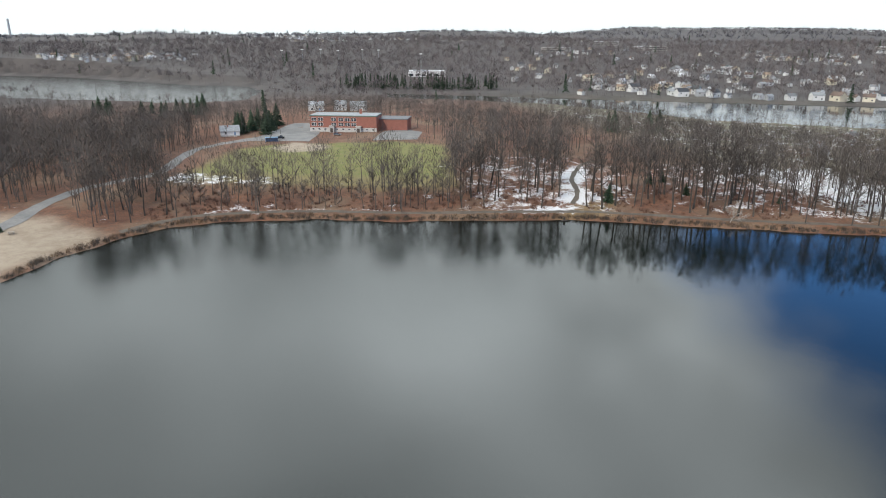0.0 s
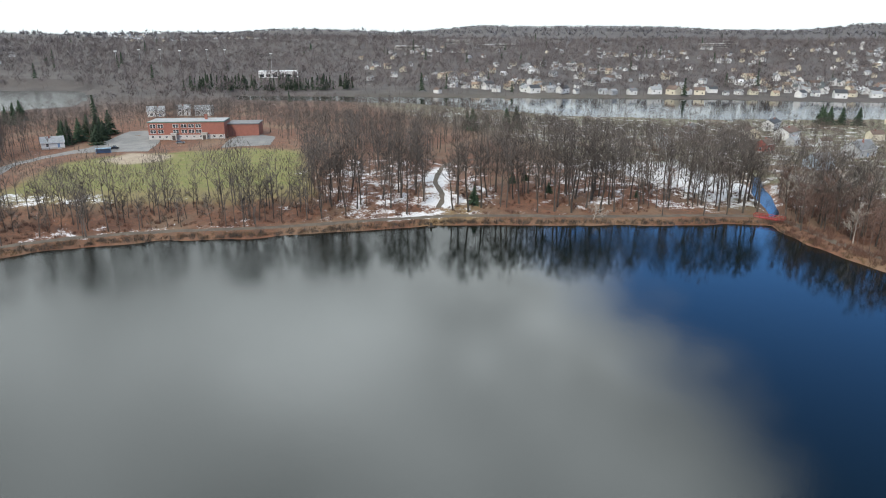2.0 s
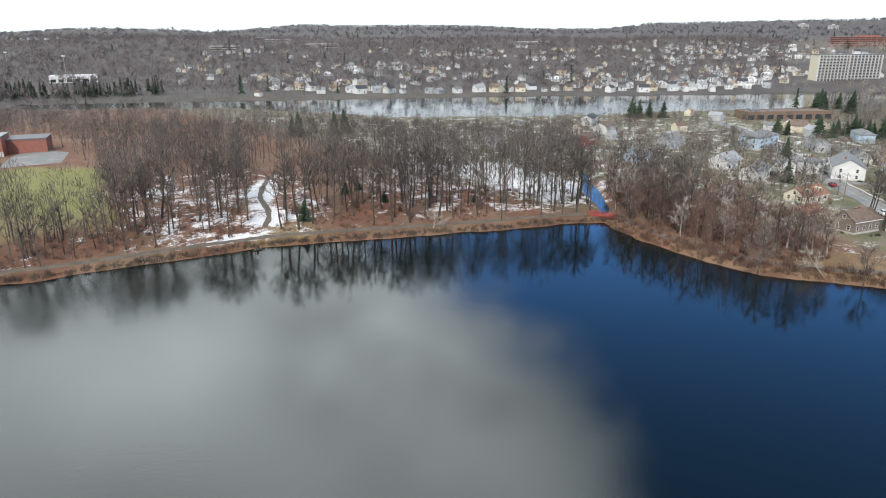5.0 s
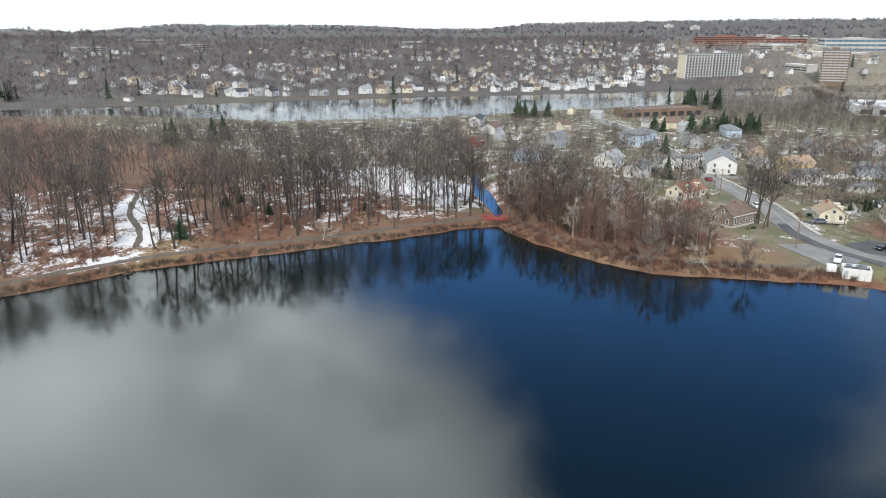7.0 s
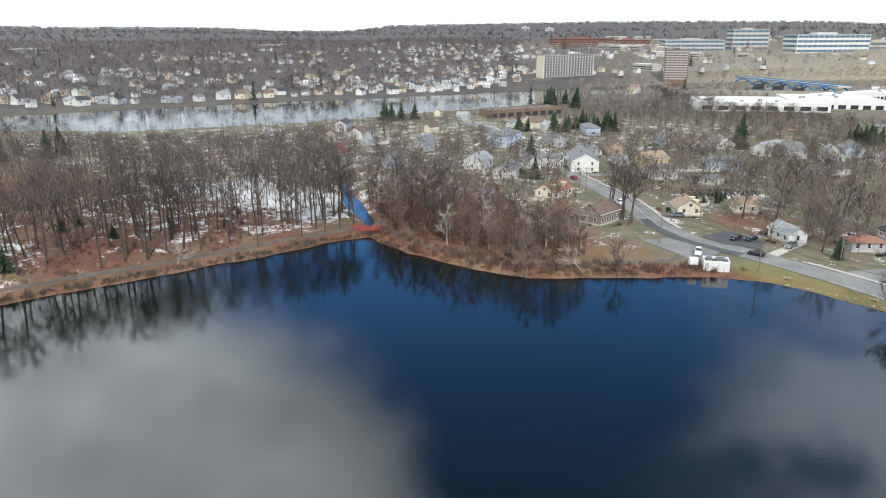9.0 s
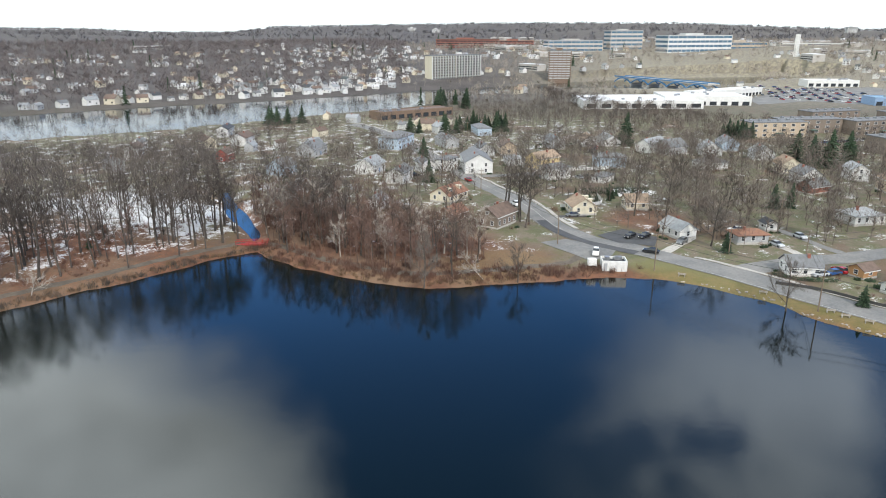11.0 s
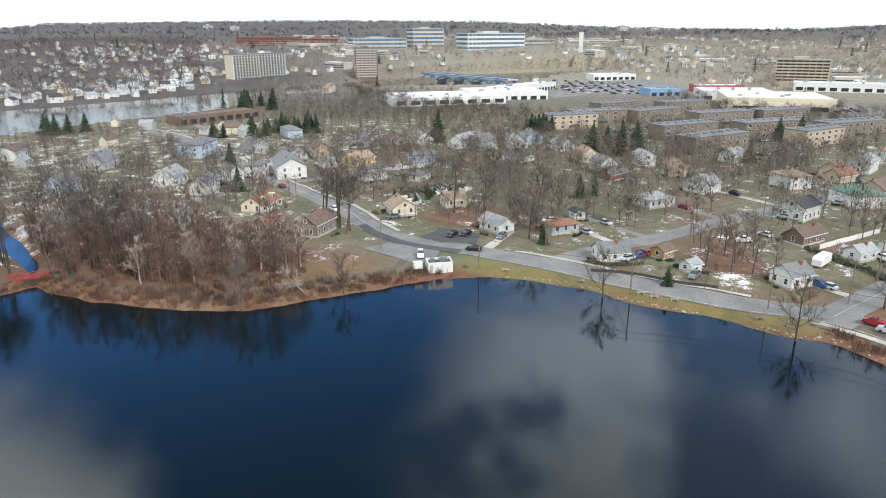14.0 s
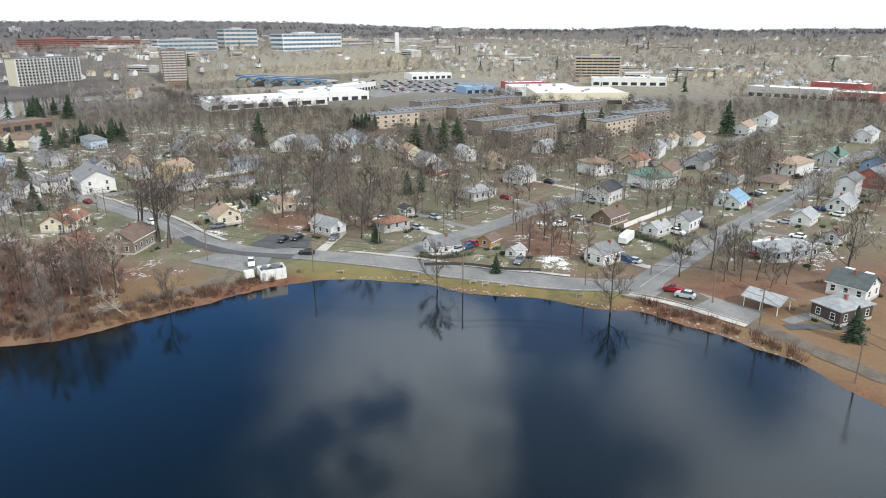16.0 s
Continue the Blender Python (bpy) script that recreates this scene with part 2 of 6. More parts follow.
M_BRUSH = surface("reddish brush", (0.15, 0.075, 0.052), (0.1, 0.055, 0.042), 0.1, 0.95)
M_POLE = surface("weathered pole wood", (0.2, 0.15, 0.11), (0.14, 0.105, 0.08), 1.0, 0.9, 0.3)
M_METAL = surface("dull galvanised metal", (0.4, 0.41, 0.42), (0.3, 0.31, 0.32), 1.0, 0.45, metal=0.8)
M_WIRE = surface("black cable", (0.05, 0.05, 0.05), (0.04, 0.04, 0.04), 1.0, 0.7)
M_TYRE = surface("black rubber", (0.02, 0.02, 0.02), (0.03, 0.03, 0.03), 3.0, 0.8)
M_REDPAINT = surface("red painted timber", (0.4, 0.035, 0.03), (0.28, 0.03, 0.03), 1.0, 0.6)
M_BLUESTEEL = surface("blue painted steel", (0.05, 0.2, 0.42), (0.04, 0.16, 0.34), 0.5, 0.5)
M_BLUEGLASS = surface("blue glass facade", (0.1, 0.17, 0.24), (0.07, 0.13, 0.19), 0.05, 0.15)
CARPAINT = {k: surface(k + " car paint", c, c, 1.0, 0.25) for k, c in dict(white=(0.75, 0.75, 0.75), silver=(0.45, 0.47, 0.5), black=(0.015, 0.016, 0.02),
            red=(0.3, 0.02, 0.025), blue=(0.03, 0.08, 0.22), grey=(0.15, 0.16, 0.17)).items()}

# ---- terrain ----
LAKE = [(-111, 160), (-107, 179), (-99, 197), (-88, 211), (-72, 218), (-43, 221), (-16, 218.5), (10, 220), (38, 220.5), (52, 219.5),
        (81, 213), (108, 207), (132, 203), (141, 201), (147.5, 199), (146, 188), (145, 178), (147, 162), (149, 148), (153, 139), (162, 130)]
LAKE += [(171, 121), (180, 111), (187, 102.5), (191, 93), (191.5, 80), (189.5, 67), (185.5, 61.5), (181.5, 43), (176, 25), (177, 20),
         (171.5, 14), (162, 3), (152, -6), (137, -13.6), (90, -60), (20, -110), (-70, -120), (-130, -60), (-140, 40), (-125, 120)]
FAR_LAKE = [(-60, 715), (36, 690), (118, 664), (202, 636), (300, 610), (382, 583), (473, 537), (558, 512), (640, 492), (720, 455), (820, 420),
            (920, 372), (1010, 300), (1110, 210), (1070, 150), (960, 165), (900, 225), (790, 240), (765, 300), (735, 355), (680, 392), (600, 425),
            (540, 402), (480, 402), (420, 418), (330, 440), (267, 455), (195, 490), (150, 545), (94, 607), (20, 640), (-50, 668)]
WEST_LAKE = [(-800, 1090), (-640, 1011), (-544, 985), (-478, 949), (-382, 883), (-297, 828), (-225, 808), (-190, 740), (-185, 640), (-225, 610), (-300, 630), (-400, 650), (-520, 690), (-680, 760), (-860, 940)]
CREEK = [(147, 196), (160, 213), (170, 232), (177, 245), (192, 268)]
FIELD = [(-107, 264), (-103, 340), (-90, 356), (-25, 364), (2, 350), (5, 256), (-18, 252)]


def seg_dist(x, y, a, b):
    ax, ay, bx, by = *a, *b
    t = np.clip(((x - ax) * (bx - ax) + (y - ay) * (by - ay)) / ((bx - ax) ** 2 + (by - ay) ** 2), 0, 1)
    return np.hypot(x - ax - t * (bx - ax), y - ay - t * (by - ay))


def line_dist(x, y, pts):
    d = np.full(np.shape(x), 1e9)
    for a, b in zip(pts, pts[1:]):
        d = np.minimum(d, seg_dist(x, y, a, b))
    return d


def signed(x, y, pts):
    """Distance to a closed outline, negative inside it."""
    x, y = np.asarray(x, float), np.asarray(y, float)
    ins = np.zeros(x.shape, bool)
    for (ax, ay), (bx, by) in zip(pts, pts[1:] + pts[:1]):
        if ay != by:
            ins ^= ((ay > y) != (by > y)) & (x < (bx - ax) * (y - ay) / (by - ay) + ax)
    return np.where(ins, -1.0, 1.0) * line_dist(x, y, pts + pts[:1])


def step(v, lo, hi):
    t = np.clip((v - lo) / (hi - lo), 0, 1)
    return t * t * (3 - 2 * t)


AZ = [-180, -60, -32, -28, -23, -17, -10, -5.6, -2, 3, 8, 12, 14.8, 19, 22, 29, 33, 38, 40, 42, 46, 57, 68, 74, 80, 84, 89, 95, 98, 100.5, 102.7, 104.7, 107.5, 111.7, 118, 180]
EL = [-0.1, -0.2, -0.5, -0.45, -0.2, -0.33, -0.3, -0.22, 0.03, -0.03, -0.28, 0.1, 0.32, 0.22, 0.28, 0.18, -0.06, -0.06, 0.08, 0.36, 0.4, 0.58, 0.58, 0.5, 0.24, 0.02, -0.08, -0.16, -0.14, 0.02, 0.14, -0.06, -0.38, -0.16, -0.2, -0.1]
R_PROFILE = [0, 560, 700, 1000, 1500, 2200, 2900]
Z_PROFILE = [0, 0, 0.8, 12, 34, 48, 54]


def waves(x, y, s):
    return (np.sin(x * s + 1.3) * np.sin(y * s * 1.17 + 0.4) + 0.5 * np.sin(x * s * 2.3 + y * s * 1.1) + 0.35 * np.sin(y * s * 3.1 - x * s * 1.9 + 2.0))


def terrain(x, y):
    x, y = np.asarray(x, float), np.asarray(y, float)
    shore = 1.3 * waves(x, y, 0.16)
    d = signed(x, y, LAKE) + shore * 0.5
    r, az = np.hypot(x - 25, y - 40), np.degrees(np.arctan2(x - 25, y - 40))
    north = step(y, 175, 215) * step(150 - x, 0, 25)
    z = 0.12 + 1.35 * (1 - np.exp(-np.maximum(d, 0) / 3.5)) + 2.6 * north * step(d, 8, 40) * (1 - step(np.hypot(x - 25, y - 40), 430, 600))
    z = z + 0.12 * waves(x, y, 0.21) * step(d, 3, 12) + 0.5 * waves(x, y, 0.02) * step(d, 30, 120)
    top = 60 + 3600 * np.tan(np.radians(np.interp(az, AZ, EL)))
    prof = np.interp(r, R_PROFILE, Z_PROFILE)
    hill = np.maximum(top - 54, -20) * step(r, 1900, 3600) + 5 * waves(x, y, 0.0045) * step(r, 800, 1600) * (1 - 0.8 * step(r, 2600, 3400))
    z = z + prof + hill
    z = np.where(d < 0, np.maximum(-3, d * 0.3), z)
    d2 = np.minimum(signed(x, y, FAR_LAKE), signed(x, y, WEST_LAKE)) + 3 * shore
    z = np.where(d2 < 30, np.minimum(z, np.maximum(-2, 0.15 * d2)), z)
    c = line_dist(x, y, CREEK) + 2.4 * np.exp(-((x - 151) ** 2 + (y - 202) ** 2) / 60) - 1.4 * np.exp(-((x - 171) ** 2 + (y - 236) ** 2) / 160)
    return np.where(c < 9, np.minimum(z, np.maximum(-0.8, (c - 1.9) * 0.45)), z)


def tz(x, y):
    return float(terrain(np.array([x]), np.array([y]))[0])


def spaced(parts):
    out = []
    for a, b, s in parts:
        out += list(np.arange(a, b, s))
    return np.array(out + [parts[-1][1]])


def soft_poly(x, y, pts, edge):
    return 1 - step(signed(x, y, pts) + 1.2 * waves(x, y, 0.25), -edge, edge)


SNOWY = [(5, 222), (60, 221), (74, 250), (78, 300), (40, 330), (0, 300)]
SNOWY_B = [(84, 226), (146, 212), (175, 240), (170, 300), (90, 310)]
CLEARING = [(-150, 214), (-128, 210), (-112, 203), (-101, 196), (-109, 180), (-113, 160), (-150, 150)]


def make_ground():
    gx = spaced([(-4700, -1000, 130), (-1000, -190, 13), (-190, 420, 2.6), (420, 1200, 12), (1200, 4700, 110)])
    gy = spaced([(-4700, -700, 200), (-700, -70, 16), (-70, 420, 2.6), (420, 1150, 11), (1150, 4700, 110)])
    X, Y = np.meshgrid(gx, gy)
    Z = terrain(X, Y)
    nx, ny = len(gx), len(gy)
    i = (np.arange(ny - 1)[:, None] * nx + np.arange(nx - 1)[None]).ravel()
    faces = np.stack([i, i + 1, i + nx + 1, i + nx], 1)
    me = bpy.data.meshes.new("ground")
    me.from_pydata(np.stack([X.ravel(), Y.ravel(), Z.ravel()], 1).tolist(), [], faces.tolist())
    me.polygons.foreach_set("use_smooth", np.ones(len(faces), bool))
    x, y = X.ravel(), Y.ravel()
    d = signed(x, y, LAKE)
    r = np.hypot(x - 25, y - 40)
    east = step(x + 0.25 * (y - 120), 150, 190)
    band = np.exp(-((d - 3.2) / 2.6) ** 2)
    zones = dict(
        far=step(r, 480, 700),
        # Eastern sector that takes the dry grass with its painted sunlight.
        dry=step(np.degrees(np.arctan2(x - 25, y - 40)), 56, 72) * step(r, 500, 800) * (1 - 0.85 * step(r, 1250, 1800)),
        town=east * step(d, 2, 8) * (1 - soft_poly(x, y, [(150, 205), (150, 150), (165, 126), (190, 124), (205, 200), (180, 260)], 8))
        * (1 - soft_poly(x, y, [(222, 100), (240, 98), (256, 112), (250, 128), (232, 128)], 4)) * (1 - 0.8 * soft_poly(x, y, [(206, 20), (240, 36), (232, 52), (208, 44)], 4)),
        grass=np.maximum(soft_poly(x, y, FIELD, 5), 0.6 * (1 - step(line_dist(x, y, [(196, 100), (194, 72), (188, 50), (182, 26)]), 3, 8))),
        straw=np.clip(0.1 * band * (1 - east) + 0.85 * soft_poly(x, y, [(38, 221), (58, 221), (62, 236), (50, 240)], 4)
                      + 0.6 * soft_poly(x, y, [(160, 138), (172, 124), (186, 122), (188, 138), (170, 148)], 4)
                      + 0.5 * soft_poly(x, y, [(120, -40), (185, -40), (180, 4), (150, 0)], 5)
                      + 0.55 * soft_poly(x, y, [(-107, 254), (4, 248), (4, 270), (-107, 280)], 6), 0, 1),
        dirt=np.maximum(soft_poly(x, y, CLEARING, 6) * 0.9, soft_poly(x, y, [(-88, 342), (-80, 364), (-60, 354), (-60, 336), (-78, 334)], 3)),
        snow=np.clip(0.36 * soft_poly(x, y, SNOWY, 14) + 0.35 * soft_poly(x, y, SNOWY_B, 10) + 0.28 * soft_poly(x, y, [(-80, 222), (-10, 222), (-12, 233), (-80, 236)], 4)
                     + 0.42 * soft_poly(x, y, [(-112, 258), (-62, 256), (-70, 272), (-112, 282)], 4)
                     + 0.24 * (1 - step(line_dist(x, y, [(22, 223), (36, 226), (45, 233), (50, 247), (51, 267), (59, 291)]), 2, 7))
                     + 0.3 * east * (1 - step(r, 420, 600)) + 0.1 * step(y, 205, 215)
                     + 0.4 * soft_poly(x, y, [(201, 30), (209, 33), (207, 41), (200, 38)], 2) + 0.34 * soft_poly(x, y, [(205, -14), (226, -20), (232, -38), (212, -42), (200, -30)], 4)
                     + 0.4 * soft_poly(x, y, [(266, 128), (282, 126), (286, 140), (272, 144)], 3) + 0.36 * soft_poly(x, y, [(150, -30), (160, -27), (164, -36), (152, -40)], 3), 0, 1) * step(d, 2.5 + 10 * east, 5 + 14 * east),
    )
    for k, v in zones.items():
        a = me.attributes.new(k, "FLOAT", "POINT")
        a.data.foreach_set("value", np.asarray(v, np.float32))
    me.materials.append(M_GROUND)
    return tagged(new("ground", me), kind="structure")


make_ground()


def mesh_ob(name, verts, faces, mat, smooth=False):
    me = bpy.data.meshes.new(name)
    me.from_pydata(verts, [], faces)
    if smooth:
        me.polygons.foreach_set("use_smooth", [True] * len(faces))
    me.materials.append(mat)
    return me


for x0, x1, y0, y1, mat in ((-950, 230, -260, 300, M_WATER), (-950, 1300, 300, 1200, M_FARWATER), (230, 1300, -260, 300, M_FARWATER)):
    tagged(new("water", mesh_ob("water", [(x0, y0, 0), (x1, y0, 0), (x1, y1, 0), (x0, y1, 0)], [(0, 1, 2, 3)], mat)), kind="structure")


def smooth_line(pts, gap=2.0):
    """Points every gap metres along a smooth curve through pts."""
    p = [Vector((*q, 0)) for q in pts]
    p = [2 * p[0] - p[1]] + p + [2 * p[-1] - p[-2]]
    out = []
    for a, b, c, d in zip(p, p[1:], p[2:], p[3:]):
        n = max(1, int((c - b).length / gap))
        for k in range(n):
            t = k / n
            out.append(0.5 * (2 * b + (c - a) * t + (2 * a - 5 * b + 4 * c - d) * t * t + (3 * b - a - 3 * c + d) * t ** 3))
    return out + [p[-2]]


def ribbon(name, pts, width, mat, lift=0.1, offset=0.0, ragged=0.0, gap=2.0):
    line = smooth_line(pts, gap)
    rows = []
    for i, q in enumerate(line):
        t = (line[min(i + 1, len(line) - 1)] - line[max(i - 1, 0)]).normalized()
        n = Vector((-t.y, t.x, 0))
        for s in (-0.5, -0.17, 0.17, 0.5):
            w = width * s + (ragged * random.uniform(-1, 1) if abs(s) == 0.5 else 0)
            rows.append(q + n * (w + offset))
    a = np.array([(v.x, v.y) for v in rows])
    z = terrain(a[:, 0], a[:, 1]) + lift
    verts = [(x, y, h) for (x, y), h in zip(a.tolist(), z.tolist())]
    faces = [(4 * i + k, 4 * i + k + 1, 4 * i + k + 5, 4 * i + k + 4) for i in range(len(line) - 1) for k in range(3)]
    ob = new(name, mesh_ob(name, verts, [f[::-1] for f in faces], mat, True))
    return tagged(ob, kind="structure")


def sheet(name, pts, mat, lift=0.1, gap=3.0):
    """A paved area inside an outline, laid on the terrain."""
    xs, ys = [p[0] for p in pts], [p[1] for p in pts]
    bm = bmesh.new()
    f = bm.faces.new([bm.verts.new((x, y, 0)) for x, y in pts])
    for axis, lo, hi in ((0, min(xs), max(xs)), (1, min(ys), max(ys))):
        v = lo + gap
        while v < hi:
            co, no = (Vector((v, 0, 0)), Vector((1, 0, 0))) if axis == 0 else (Vector((0, v, 0)), Vector((0, 1, 0)))
            bmesh.ops.bisect_plane(bm, geom=bm.verts[:] + bm.edges[:] + bm.faces[:], plane_co=co, plane_no=no)
            v += gap
    a = np.array([v.co[:2] for v in bm.verts])
    for v, z in zip(bm.verts, terrain(a[:, 0], a[:, 1])):
        v.co.z = z + lift
    bmesh.ops.recalc_face_normals(bm, faces=bm.faces[:])
    if sum(f.normal.z for f in bm.faces) < 0:
        bmesh.ops.reverse_faces(bm, faces=bm.faces[:])
    me = bpy.data.meshes.new(name)
    bm.to_mesh(me)
    me.materials.append(mat)
    return tagged(new(name, me), kind="structure")


ROAD_MAIN = [(170, -4), (181, 8), (187, 18), (188.5, 34), (191.5, 48), (195.5, 62), (200.5, 77), (204, 93), (206.5, 108), (208, 121), (213, 133)]
ROAD_MAIN_B = [(213, 133), (222, 144), (233.5, 156), (253.5, 184), (273.5, 211), (297, 243), (320, 276), (350, 320), (370, 360)]
ROAD_B = [(203, 80), (218, 70), (233.5, 56), (251, 43), (270, 28), (301, 2), (334, -24), (390, -60), (442, -97), (510, -155)]
ROAD_C = [(187, 17), (207, 3), (241.5, -23), (285, -57), (349, -102), (395, -145), (450, -190)]
LANE = [(182, 12), (176, 8.5), (170.5, 2), (164, -4), (154, -11), (146, -16), (136, -24), (118, -40)]
SIDE = [(268, 208), (275, 196), (285, 186), (299, 177), (330, 158)]
WEST_ROAD = [(-150, 165), (-135, 199), (-135, 217), (-136, 233), (-134, 249), (-128, 263), (-119, 279), (-122, 313), (-123, 340), (-114, 362), (-100, 376)]
ROADS = [ROAD_MAIN, ROAD_MAIN_B, ROAD_B, ROAD_C, LANE, SIDE, WEST_ROAD]
ribbon("road", ROAD_MAIN, 8.5, M_ASPHALT)
ribbon("road", ROAD_MAIN_B, 8.0, M_ASPHALT, 0.104)
ribbon("road", ROAD_B, 7.0, M_ASPHALT, 0.108)
ribbon("road", ROAD_C, 7.5, M_ASPHALT, 0.112)
ribbon("road", LANE, 4.0, M_GRAVEL, 0.09, ragged=0.4)
ribbon("road", SIDE, 5.5, M_ASPHALT, 0.116)
ribbon("road", WEST_ROAD, 5.5, M_ASPHALT, 0.1)
ribbon("road", [(206, 106), (207.5, 120), (213, 133), (221, 142)], 3.4, M_NEWASPHALT, 0.16, offset=2.2)
ribbon("pavement", ROAD_MAIN[:3], 1.5, M_CONC, 0.2, offset=5.2)
ribbon("pavement", ROAD_MAIN[3:8], 1.3, M_CONC, 0.18, offset=-5.2)
ribbon("pavement", ROAD_MAIN_B, 1.4, M_CONC, 0.2, offset=-5.0)
ribbon("road_marking", ROAD_MAIN, 0.16, M_LINE, 0.15, offset=3.7)
ribbon("road_marking", ROAD_MAIN_B, 0.16, M_LINE, 0.16, offset=0.0)
ribbon("road_marking", ROAD_C, 0.14, M_LINE, 0.17)
sheet("pavement", [(190, 114), (198, 111), (203, 112), (205, 128), (198, 133)], M_ASPHALT, 0.13)
sheet("pavement", [(212, 104), (222, 106), (224, 118), (214, 122), (210, 114)], M_NEWASPHALT, 0.15)
sheet("pavement", [(173, 11), (181, 15), (190.5, 8), (180, 3)], M_GRAVEL, 0.14)
sheet("pavement", [(-116, 366), (-97, 370), (-72, 367), (-72, 400), (-86, 440), (-96, 440), (-104, 385)], M_ASPHALT, 0.12)
sheet("pavement", [(-38, 368), (-14, 370), (-12, 400), (-28, 424), (-36, 398)], M_ASPHALT, 0.12)
SHORE_PATH = [(-100, 202), (-88, 217), (-72, 224), (-43, 227), (-16, 225), (10, 226), (38, 227), (54, 226), (82, 219.5), (109, 213.5), (133, 209.5), (147, 205.5), (153, 200)]
SHORE_PATH_B = [(153, 200), (153, 188), (151.5, 178), (153, 163), (155, 150), (159, 143), (168, 134), (177, 126), (186, 119), (194, 118)]
ribbon("path", SHORE_PATH, 2.6, M_GRAVEL, 0.07, ragged=0.3)
ribbon("path", SHORE_PATH_B, 2.6, M_GRAVEL, 0.075, ragged=0.3)
TRAIL = [(36, 226), (44, 231), (49.5, 247), (51.5, 267), (59, 292), (66, 305), (90, 320)]
ribbon("path", [(46.5, 236), (50, 247), (51.5, 267), (59, 292), (66, 305), (90, 320)], 1.9, M_GRAVEL, 0.08, ragged=0.3)

# ---- trees ----
rng = random.Random(7)


def spike(vs, fs, a, b, ra, rb=0.0, sides=3):
    """A tapered twig or limb from a to b."""
    d = (b - a).normalized()
    u = d.orthogonal().normalized()
    w = d.cross(u)
    k = len(vs)
    ring = [(math.cos(6.2832 * i / sides), math.sin(6.2832 * i / sides)) for i in range(sides)]
    vs += [tuple(a + (u * c + w * s) * ra) for c, s in ring]
    if rb:
        vs += [tuple(b + (u * c + w * s) * rb) for c, s in ring]
        fs += [(k + i, k + (i + 1) % sides, k + sides + (i + 1) % sides, k + sides + i) for i in range(sides)]
    else:
        vs.append(tuple(b))
        fs += [(k + i, k + (i + 1) % sides, k + sides) for i in range(sides)]


def blade(vs, fs, a, b, ra):
    """One slim twig, a few centimetres across."""
    u = (b - a).cross(Vector((0.3, 0.2, 1))).normalized()
    k = len(vs)
    vs += [tuple(a + u * ra), tuple(a - u * ra), tuple(b)]
    fs.append((k, k + 1, k + 2))


def unit(g):
    v = Vector((g.gauss(0, 1), g.gauss(0, 1), g.gauss(0, 1)))
    return v.normalized()


def bare_tree(seed, h, fork, spread, limbs=7, twigs=5):
    """A leafless tree: (trunk and limbs), (fine crown)."""
    g = random.Random(seed)
    tv, tf, cv, cf = [], [], [], []
    r0 = h * 0.0135
    pts = [Vector((0, 0, -0.3))]
    lean = Vector((g.uniform(-0.05, 0.05), g.uniform(-0.05, 0.05), 1))
    for k in range(1, 6):
        pts.append(pts[-1] + (lean + Vector((g.uniform(-0.07, 0.07), g.uniform(-0.07, 0.07), 0))) * h * 0.17)
    rad = [r0 * f for f in (1.25, 0.95, 0.8, 0.6, 0.4, 0.18)]
    for a, b, ra, rb in zip(pts, pts[1:], rad, rad[1:]):
        spike(tv, tf, a, b, ra, rb, 6)

    def at(f):
        f = min(max(f * 5, 0), 4.999)
        i = int(f)
        return pts[i].lerp(pts[i + 1], f - i)
    tips = []
    for i in range(limbs):
        f = fork + (0.97 - fork) * i / (limbs - 1)
        a = at(f)
        ang = i * 2.4 + g.uniform(-0.5, 0.5)
        ln = h * spread * (1.15 - 0.65 * (f - fork) / (1 - fork)) * g.uniform(0.8, 1.15)
        d = Vector((math.cos(ang), math.sin(ang), g.uniform(0.4, 1.1))).normalized()
        m = a + d * ln * 0.5
        b = m + (d + Vector((0, 0, 0.35)) + unit(g) * 0.25).normalized() * ln * 0.5
        rl = r0 * 0.42 * (1.2 - f * 0.6)
        spike(tv, tf, a, m, rl, rl * 0.65, 4)
        spike(tv, tf, m, b, rl * 0.65, rl * 0.3, 4)
        tips += [(a.lerp(m, 0.55), d, ln, rl), (m, d, ln, rl), (m.lerp(b, 0.5), d, ln, rl), (b, d, ln, rl)]
    tips.append((pts[-1], Vector((0, 0, 1)), h * spread, r0 * 0.3))
    for p, d, ln, rl in tips:
        for _ in range(2):
            e = (d * 0.7 + unit(g) * 0.75 + Vector((0, 0, 0.3))).normalized()
            q = p + e * ln * g.uniform(0.3, 0.55)
            spike(cv, cf, p, q, max(rl * 0.4, 0.03), 0.02)
            for k in range(twigs):
                s = p.lerp(q, 0.2 + 0.8 * k / (twigs - 1))
                w = (e + unit(g) * 0.95 + Vector((0, 0, 0.25))).normalized()
                t = s + w * ln * g.uniform(0.16, 0.36)
                blade(cv, cf, s, t, 0.045)
                for f in (0.3, 0.5, 0.7, 0.9):
                    u = s.lerp(t, f)
                    blade(cv, cf, u, u + (w + unit(g) * 0.95).normalized() * ln * g.uniform(0.09, 0.22), 0.032)
    return (tv, tf), (cv, cf)


def part(name, bm, material, parent, label=""):
    """One mesh object under a thing or a part, from a bmesh, (verts, faces) or a mesh."""
    if isinstance(bm, bpy.types.Mesh):
        me = bm
    else:
        me = bpy.data.meshes.new(name)
        if isinstance(bm, tuple):
            me.from_pydata(bm[0], [], bm[1])
        else:
            bm.to_mesh(me)
            bm.free()
        me.materials.append(material)
    ob = new(name, me)
    ob.parent = parent
    if label:
        ob["label"] = label
    return ob


